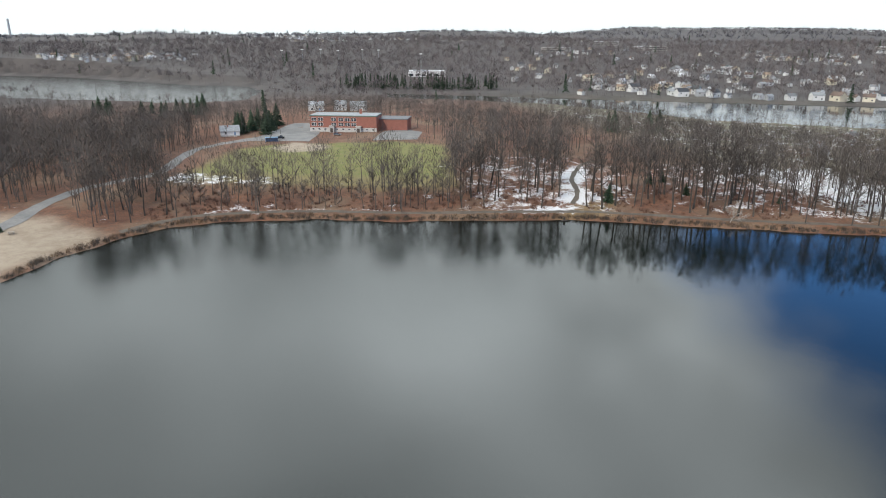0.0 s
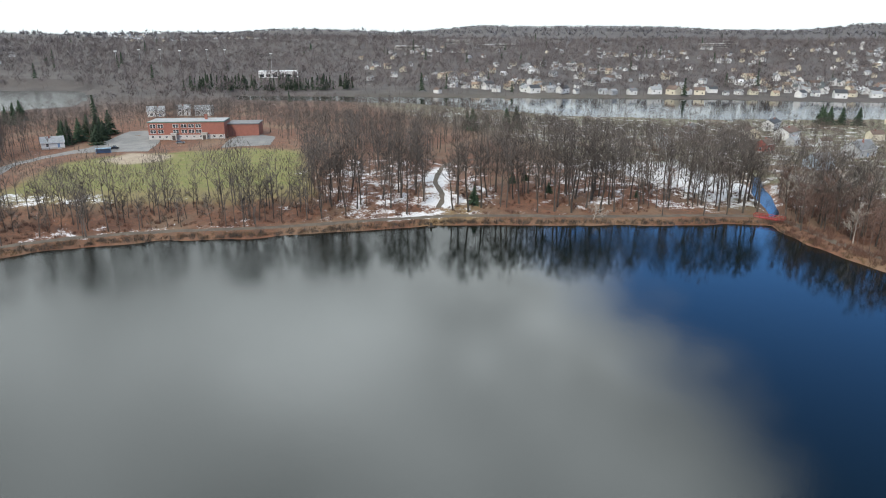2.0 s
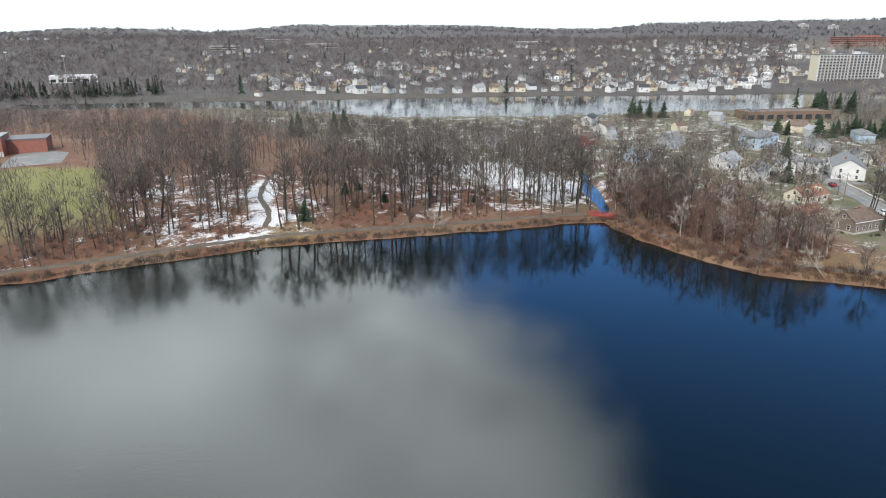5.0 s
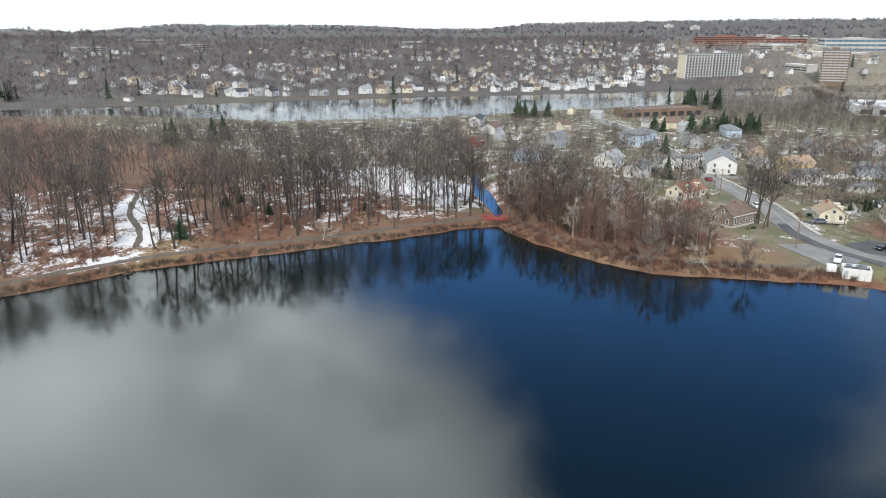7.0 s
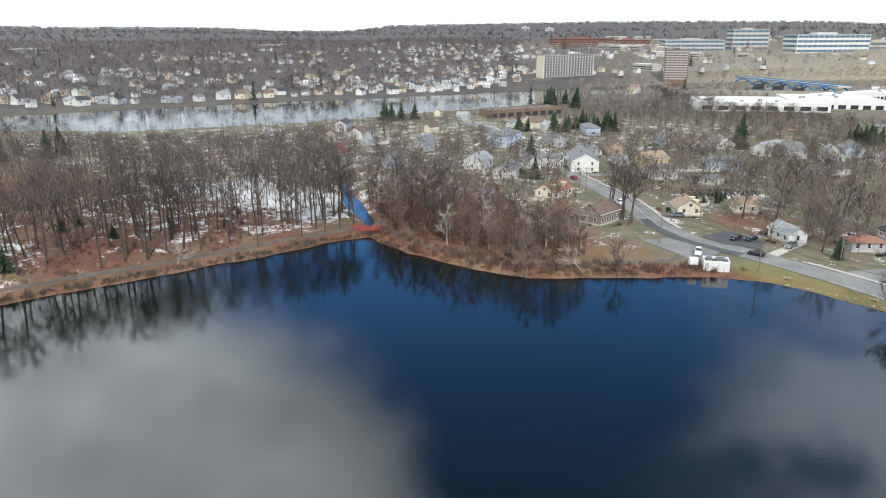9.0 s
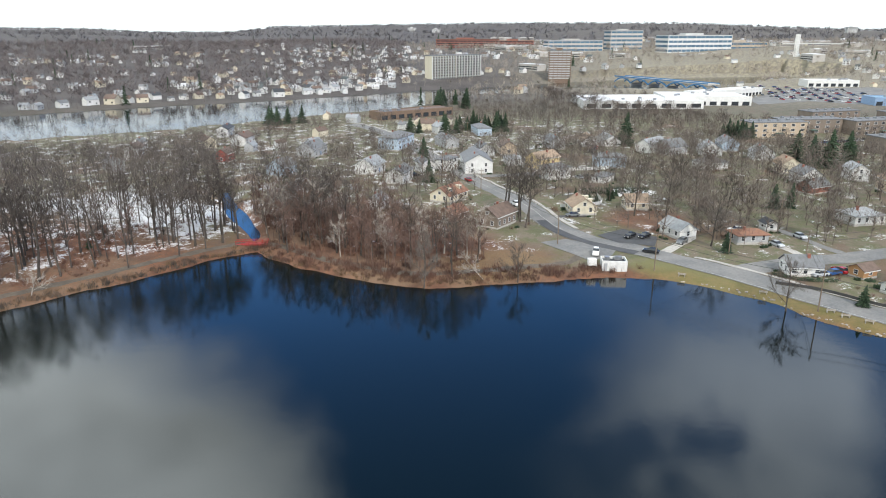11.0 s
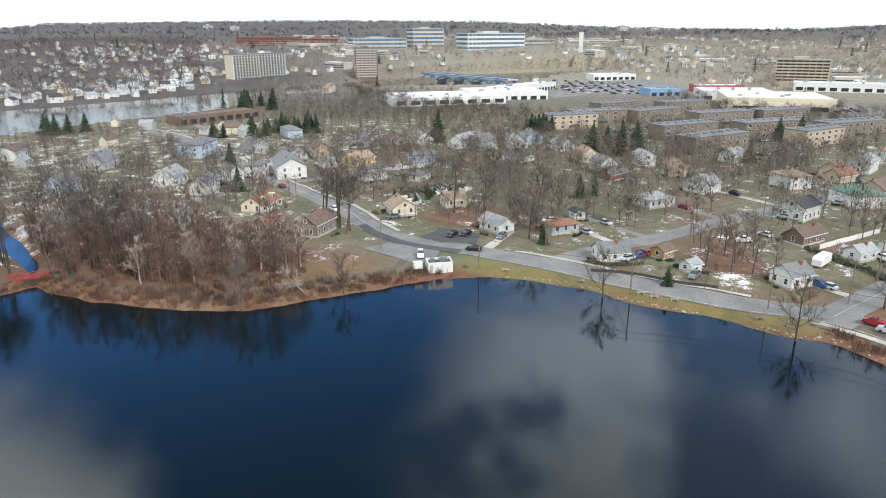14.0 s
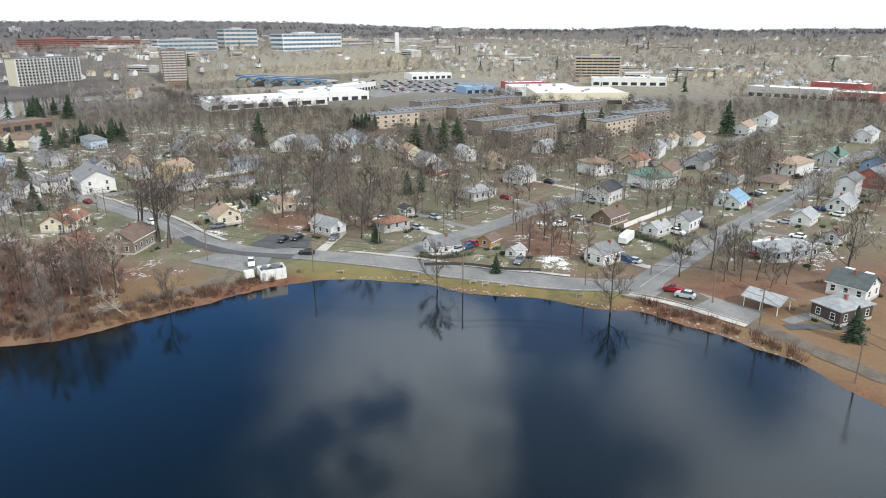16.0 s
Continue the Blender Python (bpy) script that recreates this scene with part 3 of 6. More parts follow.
def root(name, m, label, category, group=""):
    ob = new(name)
    ob.matrix_basis = m
    return tagged(ob, label, category, group)


def tree_kind(seed, h, fork, spread, limbs, twigs, label, crown=None, trunk=None):
    t, c = bare_tree(seed, h, fork, spread, limbs, twigs)
    ob = root("tree", pose(0, 0, 0), label, "tree")
    part("trunk", t, trunk or M_BARK, ob)
    part("crown", c, crown or M_TWIG, ob)
    return ob


WOOD = [tree_kind(11 + i, 22, f, s, n, 5, "tall leafless hardwood with a grey trunk in the lakeside wood") for i, (f, s, n) in
        enumerate([(0.46, 0.24, 9), (0.5, 0.22, 9), (0.42, 0.25, 9), (0.54, 0.21, 8), (0.48, 0.23, 9)])]
RED = [tree_kind(31 + i, 16, f, s, 8, 6, "leafless tree with a reddish twiggy crown", M_REDTWIG) for i, (f, s) in enumerate([(0.25, 0.27), (0.3, 0.25)])]
WIDE = [tree_kind(41 + i, 17, f, s, 10, 8, "broad leafless shade tree with a spreading crown", M_GREYTWIG) for i, (f, s) in enumerate([(0.25, 0.36), (0.3, 0.33), (0.22, 0.3)])]
THIN = [tree_kind(51 + i, 11, f, s, 7, 5, "slender leafless tree beside the mown field", M_GREYTWIG) for i, (f, s) in enumerate([(0.3, 0.26), (0.35, 0.24), (0.28, 0.3)])]
PALE = [tree_kind(61 + i, 16, 0.3, 0.24, 8, 6, "pale-barked leafless tree leaning over the shore", M_PALE, M_PALE) for i in range(2)]
used = set()


def plant(kinds, x, y, size, group):
    k = rng.choice(kinds)
    m = pose(x, y, tz(x, y) - 0.05, rng.uniform(-3, 3), rng.uniform(-3, 3), rng.uniform(0, 360)) @ Matrix.Diagonal((size * rng.uniform(0.9, 1.1), size * rng.uniform(0.9, 1.1), size, 1))
    if k not in used:
        used.add(k)
        k.matrix_basis = m
        return tagged(k, group=group)
    ob = copy_thing(k, Matrix())
    ob.matrix_basis = m
    return ob


def scatter(outline, count, gap, lake_gap=6.0, tries=40):
    """Random spots inside an outline, off the water and the roads."""
    xs, ys = [p[0] for p in outline], [p[1] for p in outline]
    x = np.array([rng.uniform(min(xs), max(xs)) for _ in range(count * tries)])
    y = np.array([rng.uniform(min(ys), max(ys)) for _ in range(count * tries)])
    ok = (signed(x, y, outline) < 0) & (signed(x, y, LAKE) > lake_gap) & (line_dist(x, y, CREEK) > 3.4) & (line_dist(x, y, TRAIL) > 5)
    ok &= (line_dist(x, y, SHORE_PATH) > 2.5) & (line_dist(x, y, SHORE_PATH_B) > 2.5)
    for r in ROADS:
        ok &= line_dist(x, y, r) > 6.5
    for c, s in PLOTS:
        ok &= np.hypot(x - c[0], y - c[1]) > s
    ok &= (signed(x, y, FIELD) > 1.5) & (signed(x, y, FAR_LAKE) > 3) & (signed(x, y, WEST_LAKE) > 3)
    out = []
    for p in zip(x[ok].tolist(), y[ok].tolist()):
        if len(out) >= count:
            break
        if all((p[0] - q[0]) ** 2 + (p[1] - q[1]) ** 2 > gap * gap for q in out):
            out.append(p)
    return out


# ---- houses ----
def box_bm(bm, x0, x1, y0, y1, z0, z1):
    v = [bm.verts.new(p) for p in ((x0, y0, z0), (x1, y0, z0), (x1, y1, z0), (x0, y1, z0), (x0, y0, z1), (x1, y0, z1), (x1, y1, z1), (x0, y1, z1))]
    for f in ((3, 2, 1, 0), (4, 5, 6, 7), (0, 1, 5, 4), (1, 2, 6, 5), (2, 3, 7, 6), (3, 0, 4, 7)):
        bm.faces.new([v[i] for i in f])


def boxes(*rows):
    bm = bmesh.new()
    for r in rows:
        box_bm(bm, *r)
    return bm


def window_meshes(w, h):
    """Frame with sill and mullions, and the pane, for a wall that faces -y."""
    t = 0.09
    fr = boxes((-w / 2 - t, w / 2 + t, -0.07, 0.02, h, h + t), (-w / 2 - t - 0.05, w / 2 + t + 0.05, -0.11, 0.02, -t, 0), (-w / 2 - t, -w / 2, -0.07, 0.02, 0, h),
               (w / 2, w / 2 + t, -0.07, 0.02, 0, h), (-w / 2, w / 2, -0.05, 0.0, h / 2 - 0.03, h / 2 + 0.03))
    a = bpy.data.meshes.new("window")
    fr.to_mesh(a)
    fr.free()
    a.materials.append(M_TRIM)
    p = boxes((-w / 2, w / 2, -0.03, 0.015, 0, h))
    b = bpy.data.meshes.new("pane")
    p.to_mesh(b)
    p.free()
    b.materials.append(M_GLASS)
    return a, b


WIN = {k: window_meshes(*k) for k in ((0.9, 1.35), (1.6, 1.3), (2.2, 1.3), (1.0, 1.0))}


def add_window(parent, x, y, z, turn, size):
    f, p = WIN[size]
    w = part("window", f, None, parent)
    w.matrix_basis = pose(x, y, z, 0, 0, turn)
    part("pane", p, None, w)
    return w


def gable_roof(bm, w, d, z, rise, eave=0.4, thick=0.18):
    """Two slabs along x with overhanging eaves."""
    X, Yh = w / 2 + eave, d / 2 + eave
    low = z - rise * eave / (d / 2)
    for s in (-1, 1):
        a = [(-X, 0, z + rise), (X, 0, z + rise), (X, s * Yh, low), (-X, s * Yh, low)]
        v = [bm.verts.new(p) for p in a] + [bm.verts.new((p[0], p[1], p[2] + thick)) for p in a]
        for f in ((3, 2, 1, 0), (4, 5, 6, 7), (0, 1, 5, 4), (1, 2, 6, 5), (2, 3, 7, 6), (3, 0, 4, 7)):
            bm.faces.new([v[i] for i in (f if s < 0 else f[::-1])])


def hip_roof(bm, w, d, z, rise, eave=0.45, thick=0.16):
    X, Yh = w / 2 + eave, d / 2 + eave
    rx = max(w / 2 - d / 2, 0.4)
    b = [bm.verts.new(p) for p in ((-X, -Yh, z - thick), (X, -Yh, z - thick), (X, Yh, z - thick), (-X, Yh, z - thick))]
    e = [bm.verts.new(p) for p in ((-X, -Yh, z + 0.04), (X, -Yh, z + 0.04), (X, Yh, z + 0.04), (-X, Yh, z + 0.04))]
    r0, r1 = bm.verts.new((-rx, 0, z + rise)), bm.verts.new((rx, 0, z + rise))
    bm.faces.new(b[::-1])
    for i in range(4):
        bm.faces.new((b[i], b[(i + 1) % 4], e[(i + 1) % 4], e[i]))
    for f in ((e[0], e[1], r1, r0), (e[1], e[2], r1), (e[2], e[3], r0, r1), (e[3], e[0], r0)):
        bm.faces.new(f)


def wall_bm(w, d, h, rise, kind):
    bm = bmesh.new()
    x, y = w / 2, d / 2
    v = [bm.verts.new(p) for p in ((-x, -y, -1), (x, -y, -1), (x, y, -1), (-x, y, -1), (-x, -y, h), (x, -y, h), (x, y, h), (-x, y, h))]
    for f in ((3, 2, 1, 0), (0, 1, 5, 4), (2, 3, 7, 6)):
        bm.faces.new([v[i] for i in f])
    if kind == "gable":
        a, b = bm.verts.new((-x, 0, h + rise)), bm.verts.new((x, 0, h + rise))
        bm.faces.new((v[1], v[2], v[6], b, v[5]))
        bm.faces.new((v[3], v[0], v[4], a, v[7]))
        bm.faces.new((v[4], v[5], b, a))
        bm.faces.new((v[6], v[7], a, b))
    else:
        bm.faces.new((v[1], v[2], v[6], v[5]))
        bm.faces.new((v[3], v[0], v[4], v[7]))
        bm.faces.new((v[4], v[5], v[6], v[7]))
    return bm


PLOTS = []
WORDS = dict(palegrey="pale grey", paleblue="pale blue", darkbrown="dark brown", tan="tan", wood="orange wood")


def house(x, y, turn, w, d, h, kind, wall, roof, detail=True, z=None, pitch=None, group="houses of the lakeside neighbourhood"):
    g = random.Random(int(x * 7 + y * 13))
    w, d, h = 0.92 * w, 0.92 * d, 0.88 * h
    detail = detail and math.hypot(x - 30, y - 50) < 265
    z = tz(x, y) if z is None else z
    storeys = 2 if h > 3.8 else 1
    rise = d / 2 * (pitch or (0.66 if kind == "gable" and h < 4.2 and w > 6.5 else 0.55 if kind == "gable" else 0.42))
    rise = min(rise, 4.0)
    small = w < 6
    wn, rn = WORDS.get(wall, wall), WORDS.get(roof, roof)
    what = "small shed" if small else "two-storey house" if storeys == 2 else "one-storey house"
    ob = root("shed" if small else "house", pose(x, y, z + 0.25, 0, 0, turn), f"{wn} {what} with a {rn} {kind} roof", "shed" if small else "house", group)
    PLOTS.append(((x, y), max(w, d) / 2 + 1.5))
    part("wall", wall_bm(w, d, h, rise, kind), PAINT[wall], ob)
    part("foundation", boxes((-w / 2 - 0.06, w / 2 + 0.06, -d / 2 - 0.06, d / 2 + 0.06, -1.2, 0.3)), PAINT["concrete"], ob)
    bm = bmesh.new()
    (gable_roof if kind == "gable" else hip_roof)(bm, w, d, h, rise)
    r = part("roof", bm, ROOF[roof], ob)
    if not small:
        cx, cy = g.uniform(-w / 4, w / 4), g.choice((-1, 1)) * d * 0.12
        top = h + rise * 0.76 + 1.1
        ch = part("chimney", boxes((cx - 0.3, cx + 0.3, cy - 0.3, cy + 0.3, h, top), (cx - 0.37, cx + 0.37, cy - 0.37, cy + 0.37, top - 0.2, top - 0.05)), PAINT["brick"], ob)
    if kind == "gable":
        for s in (-1, 1):
            part("fascia", boxes((-w / 2 - 0.4, w / 2 + 0.4, s * (d / 2 + 0.43) - 0.045, s * (d / 2 + 0.43) + 0.045, h - 0.42, h - 0.2)), M_TRIM, ob)
    n = max(1, int(w / (2.6 if detail else 4.0)))
    m = max(1, int(d / (3.2 if detail else 4.5)))
    for s in range(storeys):
        zz = 0.85 + s * 2.5
        if zz + 1.35 > h + 0.1 and s > 0:
            break
        for i in range(n):
            wx = -w / 2 + w * (i + 0.5) / n
            door_here = s == 0 and i == n // 2 and not small
            if not door_here:
                size = (0.9, 1.35) if n > 1 and g.random() < 0.75 and h > 2.4 else (1.0, 1.0) if small or h < 2.4 else (1.6, 1.3)
                add_window(ob, wx, -d / 2 - 0.01, zz, 0, size)
            if detail:
                add_window(ob, -wx, d / 2 + 0.01, zz, 180, (0.9, 1.35) if h > 2.4 else (1.0, 1.0))
        for i in range(m):
            wy = -d / 2 + d * (i + 0.5) / m
            add_window(ob, w / 2 + 0.01, wy, zz, 90, (0.9, 1.35) if h > 2.4 else (1.0, 1.0))
            add_window(ob, -w / 2 - 0.01, -wy, zz, 270, (0.9, 1.35) if h > 2.4 else (1.0, 1.0))
    if kind == "gable" and rise > 2.2 and detail:
        for s, a in ((1, 90), (-1, 270)):
            add_window(ob, s * (w / 2 + 0.01), 0, h + 0.35, a, (1.0, 1.0))
    if not small:
        dx = -w / 2 + w * (n // 2 + 0.5) / n
        dr = part("door", boxes((dx - 0.5, dx + 0.5, -d / 2 - 0.06, -d / 2 + 0.05, 0.05, 2.1)), PAINT[g.choice(("red", "brown", "white", "blue"))], ob)
        part("handle", boxes((dx + 0.36, dx + 0.42, -d / 2 - 0.13, -d / 2 - 0.05, 0.98, 1.08)), M_METAL, dr)
        part("porch_step", boxes((dx - 0.9, dx + 0.9, -d / 2 - 1.5, -d / 2 - 0.05, -0.6, 0.02), (dx - 0.9, dx + 0.9, -d / 2 - 1.9, -d / 2 - 1.5, -0.6, -0.16)), M_CONC, ob)
        if detail and g.random() < 0.55:
            part("porch_roof", boxes((dx - 1.3, dx + 1.3, -d / 2 - 1.6, -d / 2 - 0.02, 2.35, 2.5)), ROOF[roof], ob)
            for s in (-1.15, 1.05):
                part("post", boxes((dx + s, dx + s + 0.1, -d / 2 - 1.5, -d / 2 - 1.4, 0.0, 2.36)), M_TRIM, ob)
    if detail and kind == "gable" and rise > 2.4 and w > 8 and h < 4.2:
        for s in (-w / 4, w / 4):
            dz, dy = h + rise * 0.3, -d / 2 * 0.7
            dm = part("dormer", boxes((s - 0.8, s + 0.8, dy, dy + 2.0, dz - 0.4, dz + 1.25), (s - 0.95, s + 0.95, dy - 0.2, dy + 2.3, dz + 1.25, dz + 1.4)), PAINT[wall], ob)
            w2 = add_window(dm, s, dy - 0.01, dz + 0.1, 0, (1.0, 1.0))
    return ob


# ---- the neighbourhood ----
house(284.4, 209.2, 39, 24.0, 13.0, 6.0, 'gable', 'white', 'grey')
house(276.7, 220.1, 6, 9.7, 7.2, 5.6, 'hip', 'white', 'grey')
house(303.8, 185.7, 164, 14.5, 9.6, 5.4, 'gable', 'yellow', 'tan')
house(285.3, 170.5, 147, 12.4, 8.2, 5.4, 'hip', 'white', 'grey')
house(323.8, 161.9, 117, 15.7, 8.9, 5.4, 'hip', 'paleblue', 'grey')
house(290.6, 151.6, 175, 10.4, 6.5, 3.0, 'hip', 'white', 'grey')
house(236.7, 137.5, 40, 9.8, 8.9, 3.0, 'gable', 'cream', 'tan')
house(252.7, 124.3, 126, 8.4, 7.4, 2.8, 'gable', 'cream', 'tan')
house(227.8, 102.2, 54, 10.2, 6.5, 3.0, 'gable', 'white', 'palegrey')
house(233.0, 83.5, 131, 10.2, 6.5, 2.8, 'hip', 'grey', 'rust')
house(249.4, 80.9, 38, 4.4, 4.0, 2.6, 'gable', 'white', 'black')
house(273.7, 58.2, 134, 11.7, 9.4, 3.2, 'hip', 'white', 'palegrey')
house(211.8, 66.5, 117, 8.9, 7.1, 2.8, 'gable', 'white', 'grey')
house(217.2, 53.3, 147, 5.3, 4.6, 2.4, 'gable', 'wood', 'brown')
house(207.8, 46.2, 141, 4.5, 4.0, 2.4, 'gable', 'white', 'palegrey')
house(205.4, 23.4, 131, 7.4, 7.0, 3.6, 'gable', 'white', 'grey')
house(232.9, 3.2, 133, 7.4, 5.5, 2.6, 'gable', 'white', 'palegrey')
house(240.2, -7.0, 143, 9.8, 6.5, 3.8, 'gable', 'white', 'grey')
house(269.7, -30.2, 145, 11.1, 9.5, 2.8, 'gable', 'white', 'blue')
house(297.8, -8.9, 29, 15.4, 12.8, 5.0, 'hip', 'white', 'green')
house(309.2, -16.8, 147, 11.9, 9.9, 5.0, 'gable', 'tan', 'brown')
house(320.7, 9.8, 35, 12.3, 10.5, 5.4, 'hip', 'white', 'tan')
house(273.3, 12.7, 145, 11.7, 9.0, 5.0, 'gable', 'white', 'black')
house(245.1, 15.0, 140, 11.8, 6.5, 3.0, 'gable', 'brown', 'brown')
house(302.0, -55.6, 145, 15.2, 10.3, 3.0, 'hip', 'tan', 'brown')
house(329.7, -74.7, 136, 19.1, 11.3, 5.4, 'hip', 'white', 'tan')
house(286.1, -76.8, 142, 13.0, 6.9, 8.0, 'gable', 'white', 'grey')
house(266.5, -65.7, 141, 12.4, 7.7, 3.0, 'gable', 'white', 'palegrey')
house(307.6, -98.4, 134, 23.4, 11.8, 5.6, 'gable', 'red', 'grey')
house(331.7, -113.4, 134, 23.3, 13.0, 5.4, 'gable', 'blue', 'black')
house(247.5, -45.4, 142, 9.5, 6.5, 2.8, 'gable', 'white', 'palegrey')
house(228.1, -46.3, 135, 6.6, 4.1, 2.8, 'gable', 'grey', 'brown')
house(213.4, -26.1, 112, 16.2, 9.5, 3.0, 'hip', 'grey', 'palegrey')
house(185.4, -30.5, 42, 9.1, 8.1, 3.4, 'gable', 'white', 'charcoal')
house(171.8, -21.7, 119, 11.0, 7.2, 3.6, 'hip', 'darkbrown', 'palegrey')
house(351.6, -10.4, 154, 13.0, 8.4, 4.0, 'gable', 'tan', 'brown')
house(366.7, -24.4, 155, 15.8, 9.3, 5.4, 'gable', 'white', 'palegrey')
house(396.2, -38.7, 154, 16.5, 7.1, 5.4, 'gable', 'white', 'tan')
house(402.9, -53.5, 151, 17.7, 7.6, 4.0, 'gable', 'white', 'tan')
house(338.5, -38.7, 145, 14.7, 9.0, 4.4, 'gable', 'grey', 'charcoal')
house(351.8, -53.4, 147, 13.8, 8.6, 3.4, 'gable', 'tan', 'brown')
house(477.8, -117.3, 149, 24.0, 11.1, 5.4, 'gable', 'white', 'palegrey')
house(447.2, -94.3, 148, 22.3, 9.3, 4.8, 'gable', 'white', 'tan')
house(418.7, -148.4, 144, 24.0, 10.4, 5.0, 'gable', 'white', 'palegrey')
house(355.1, -101.7, 142, 20.2, 11.0, 3.4, 'gable', 'grey', 'green')
house(346.8, -72.8, 144, 15.6, 8.0, 3.4, 'gable', 'tan', 'brown')
house(308.9, -43.1, 144, 12.3, 6.8, 3.4, 'gable', 'grey', 'brown')
house(373.9, 158.9, 169, 17.8, 9.7, 4.4, 'gable', 'white', 'palegrey')
house(371.8, 148.5, 153, 13.6, 11.7, 4.0, 'gable', 'grey', 'grey')
house(377.2, 131.0, 28, 13.3, 10.2, 4.0, 'gable', 'white', 'palegrey')
house(342.8, 121.9, 141, 13.4, 9.6, 3.4, 'hip', 'white', 'grey')
house(397.3, 127.2, 28, 14.9, 9.2, 4.4, 'gable', 'paleblue', 'grey')
house(350.8, 91.8, 30, 11.4, 10.3, 4.0, 'gable', 'cream', 'tan')
house(329.6, 81.6, 37, 10.7, 8.8, 4.4, 'gable', 'white', 'grey')
house(313.1, 76.7, 150, 11.0, 7.5, 3.0, 'gable', 'brick', 'grey')
house(350.1, 66.0, 27, 11.1, 7.4, 5.4, 'gable', 'white', 'palegrey')
house(331.7, 52.6, 28, 9.9, 7.3, 5.4, 'gable', 'tan', 'tan')
house(301.1, 42.1, 141, 11.2, 9.7, 4.0, 'gable', 'white', 'palegrey')
house(372.6, 27.8, 148, 11.9, 8.9, 4.0, 'gable', 'white', 'palegrey')
house(340.2, -11.0, 137, 11.5, 8.1, 3.0, 'gable', 'tan', 'rust')
house(378.3, 107.2, 26, 13.1, 9.8, 4.0, 'gable', 'white', 'palegrey')
house(327.6, 217.7, 39, 13.1, 9.0, 4.2, 'gable', 'tan', 'brown')
house(304.7, 200.7, 44, 10.6, 8.8, 3.2, 'hip', 'white', 'palegrey')
house(316.8, 225.1, 47, 12.0, 9.7, 3.6, 'gable', 'white', 'grey')
house(378.5, 264.4, 46, 19.9, 8.9, 5.2, 'hip', 'paleblue', 'grey')
house(326.9, 254.2, 58, 16.2, 8.4, 4.8, 'gable', 'grey', 'grey')
house(267.4, 225.5, 56, 10.2, 6.5, 4.6, 'gable', 'white', 'grey')
house(356.1, 205.5, 43, 16.4, 8.6, 4.2, 'gable', 'grey', 'grey')
house(374.9, 194.0, 34, 16.3, 9.9, 3.2, 'gable', 'white', 'tan')
house(382.0, 185.6, 40, 15.7, 10.3, 3.0, 'gable', 'white', 'palegrey')
house(306.1, 272.3, 13, 21.5, 12.4, 7.0, 'hip', 'paleblue', 'grey')
house(249.8, 242.0, 15, 13.3, 9.4, 4.6, 'gable', 'white', 'palegrey')
house(242.4, 220.0, 19, 13.9, 8.0, 5.0, 'gable', 'white', 'grey')
house(225.7, 271.8, 12, 10.9, 9.3, 4.6, 'gable', 'paleblue', 'grey')
house(267.0, 294.9, 18, 15.1, 10.5, 4.6, 'gable', 'grey', 'grey')
house(233.6, 319.4, 28, 9.8, 6.6, 4.6, 'gable', 'red', 'brown')
house(268.1, 348.1, 28, 14.7, 9.2, 5.0, 'gable', 'white', 'brown')
house(284.7, 383.9, 38, 16.6, 7.5, 5.4, 'gable', 'white', 'black')
house(208.1, 153.6, 178, 12.3, 8.1, 4.2, 'gable', 'stone', 'brown')
house(204.5, 168.4, 178, 9.7, 6.6, 3.0, 'gable', 'brown', 'rust')
house(227.4, 185.2, 2, 13.9, 9.0, 2.8, 'gable', 'cream', 'rust')
house(202.7, 198.6, 14, 7.7, 5.8, 3.6, 'gable', 'white', 'palegrey')
house(197.4, 235.9, 18, 8.9, 6.5, 3.6, 'gable', 'grey', 'grey')
house(251.1, 356.3, 70, 11.7, 7.0, 4.6, 'gable', 'cream', 'brown')
house(217.9, 369.8, 40, 12.9, 7.0, 4.6, 'gable', 'white', 'brown')
house(191.0, 343.4, 77, 11.5, 6.9, 4.6, 'gable', 'grey', 'palegrey')

MALLS = [[(455, 170), (720, 330), (830, 250), (800, 60), (620, 20), (480, 60)], [(560, -80), (760, 20), (720, -140), (640, -180)]]

# ---- school ----
def storey_window(parent, x, y, z, turn, w, h, cache={}):
    k = (w, h)
    if k not in cache:
        cache[k] = window_meshes(w, h)
    ob = part("window", cache[k][0], None, parent)
    ob.matrix_basis = pose(x, y, z, 0, 0, turn)
    part("pane", cache[k][1], None, ob)


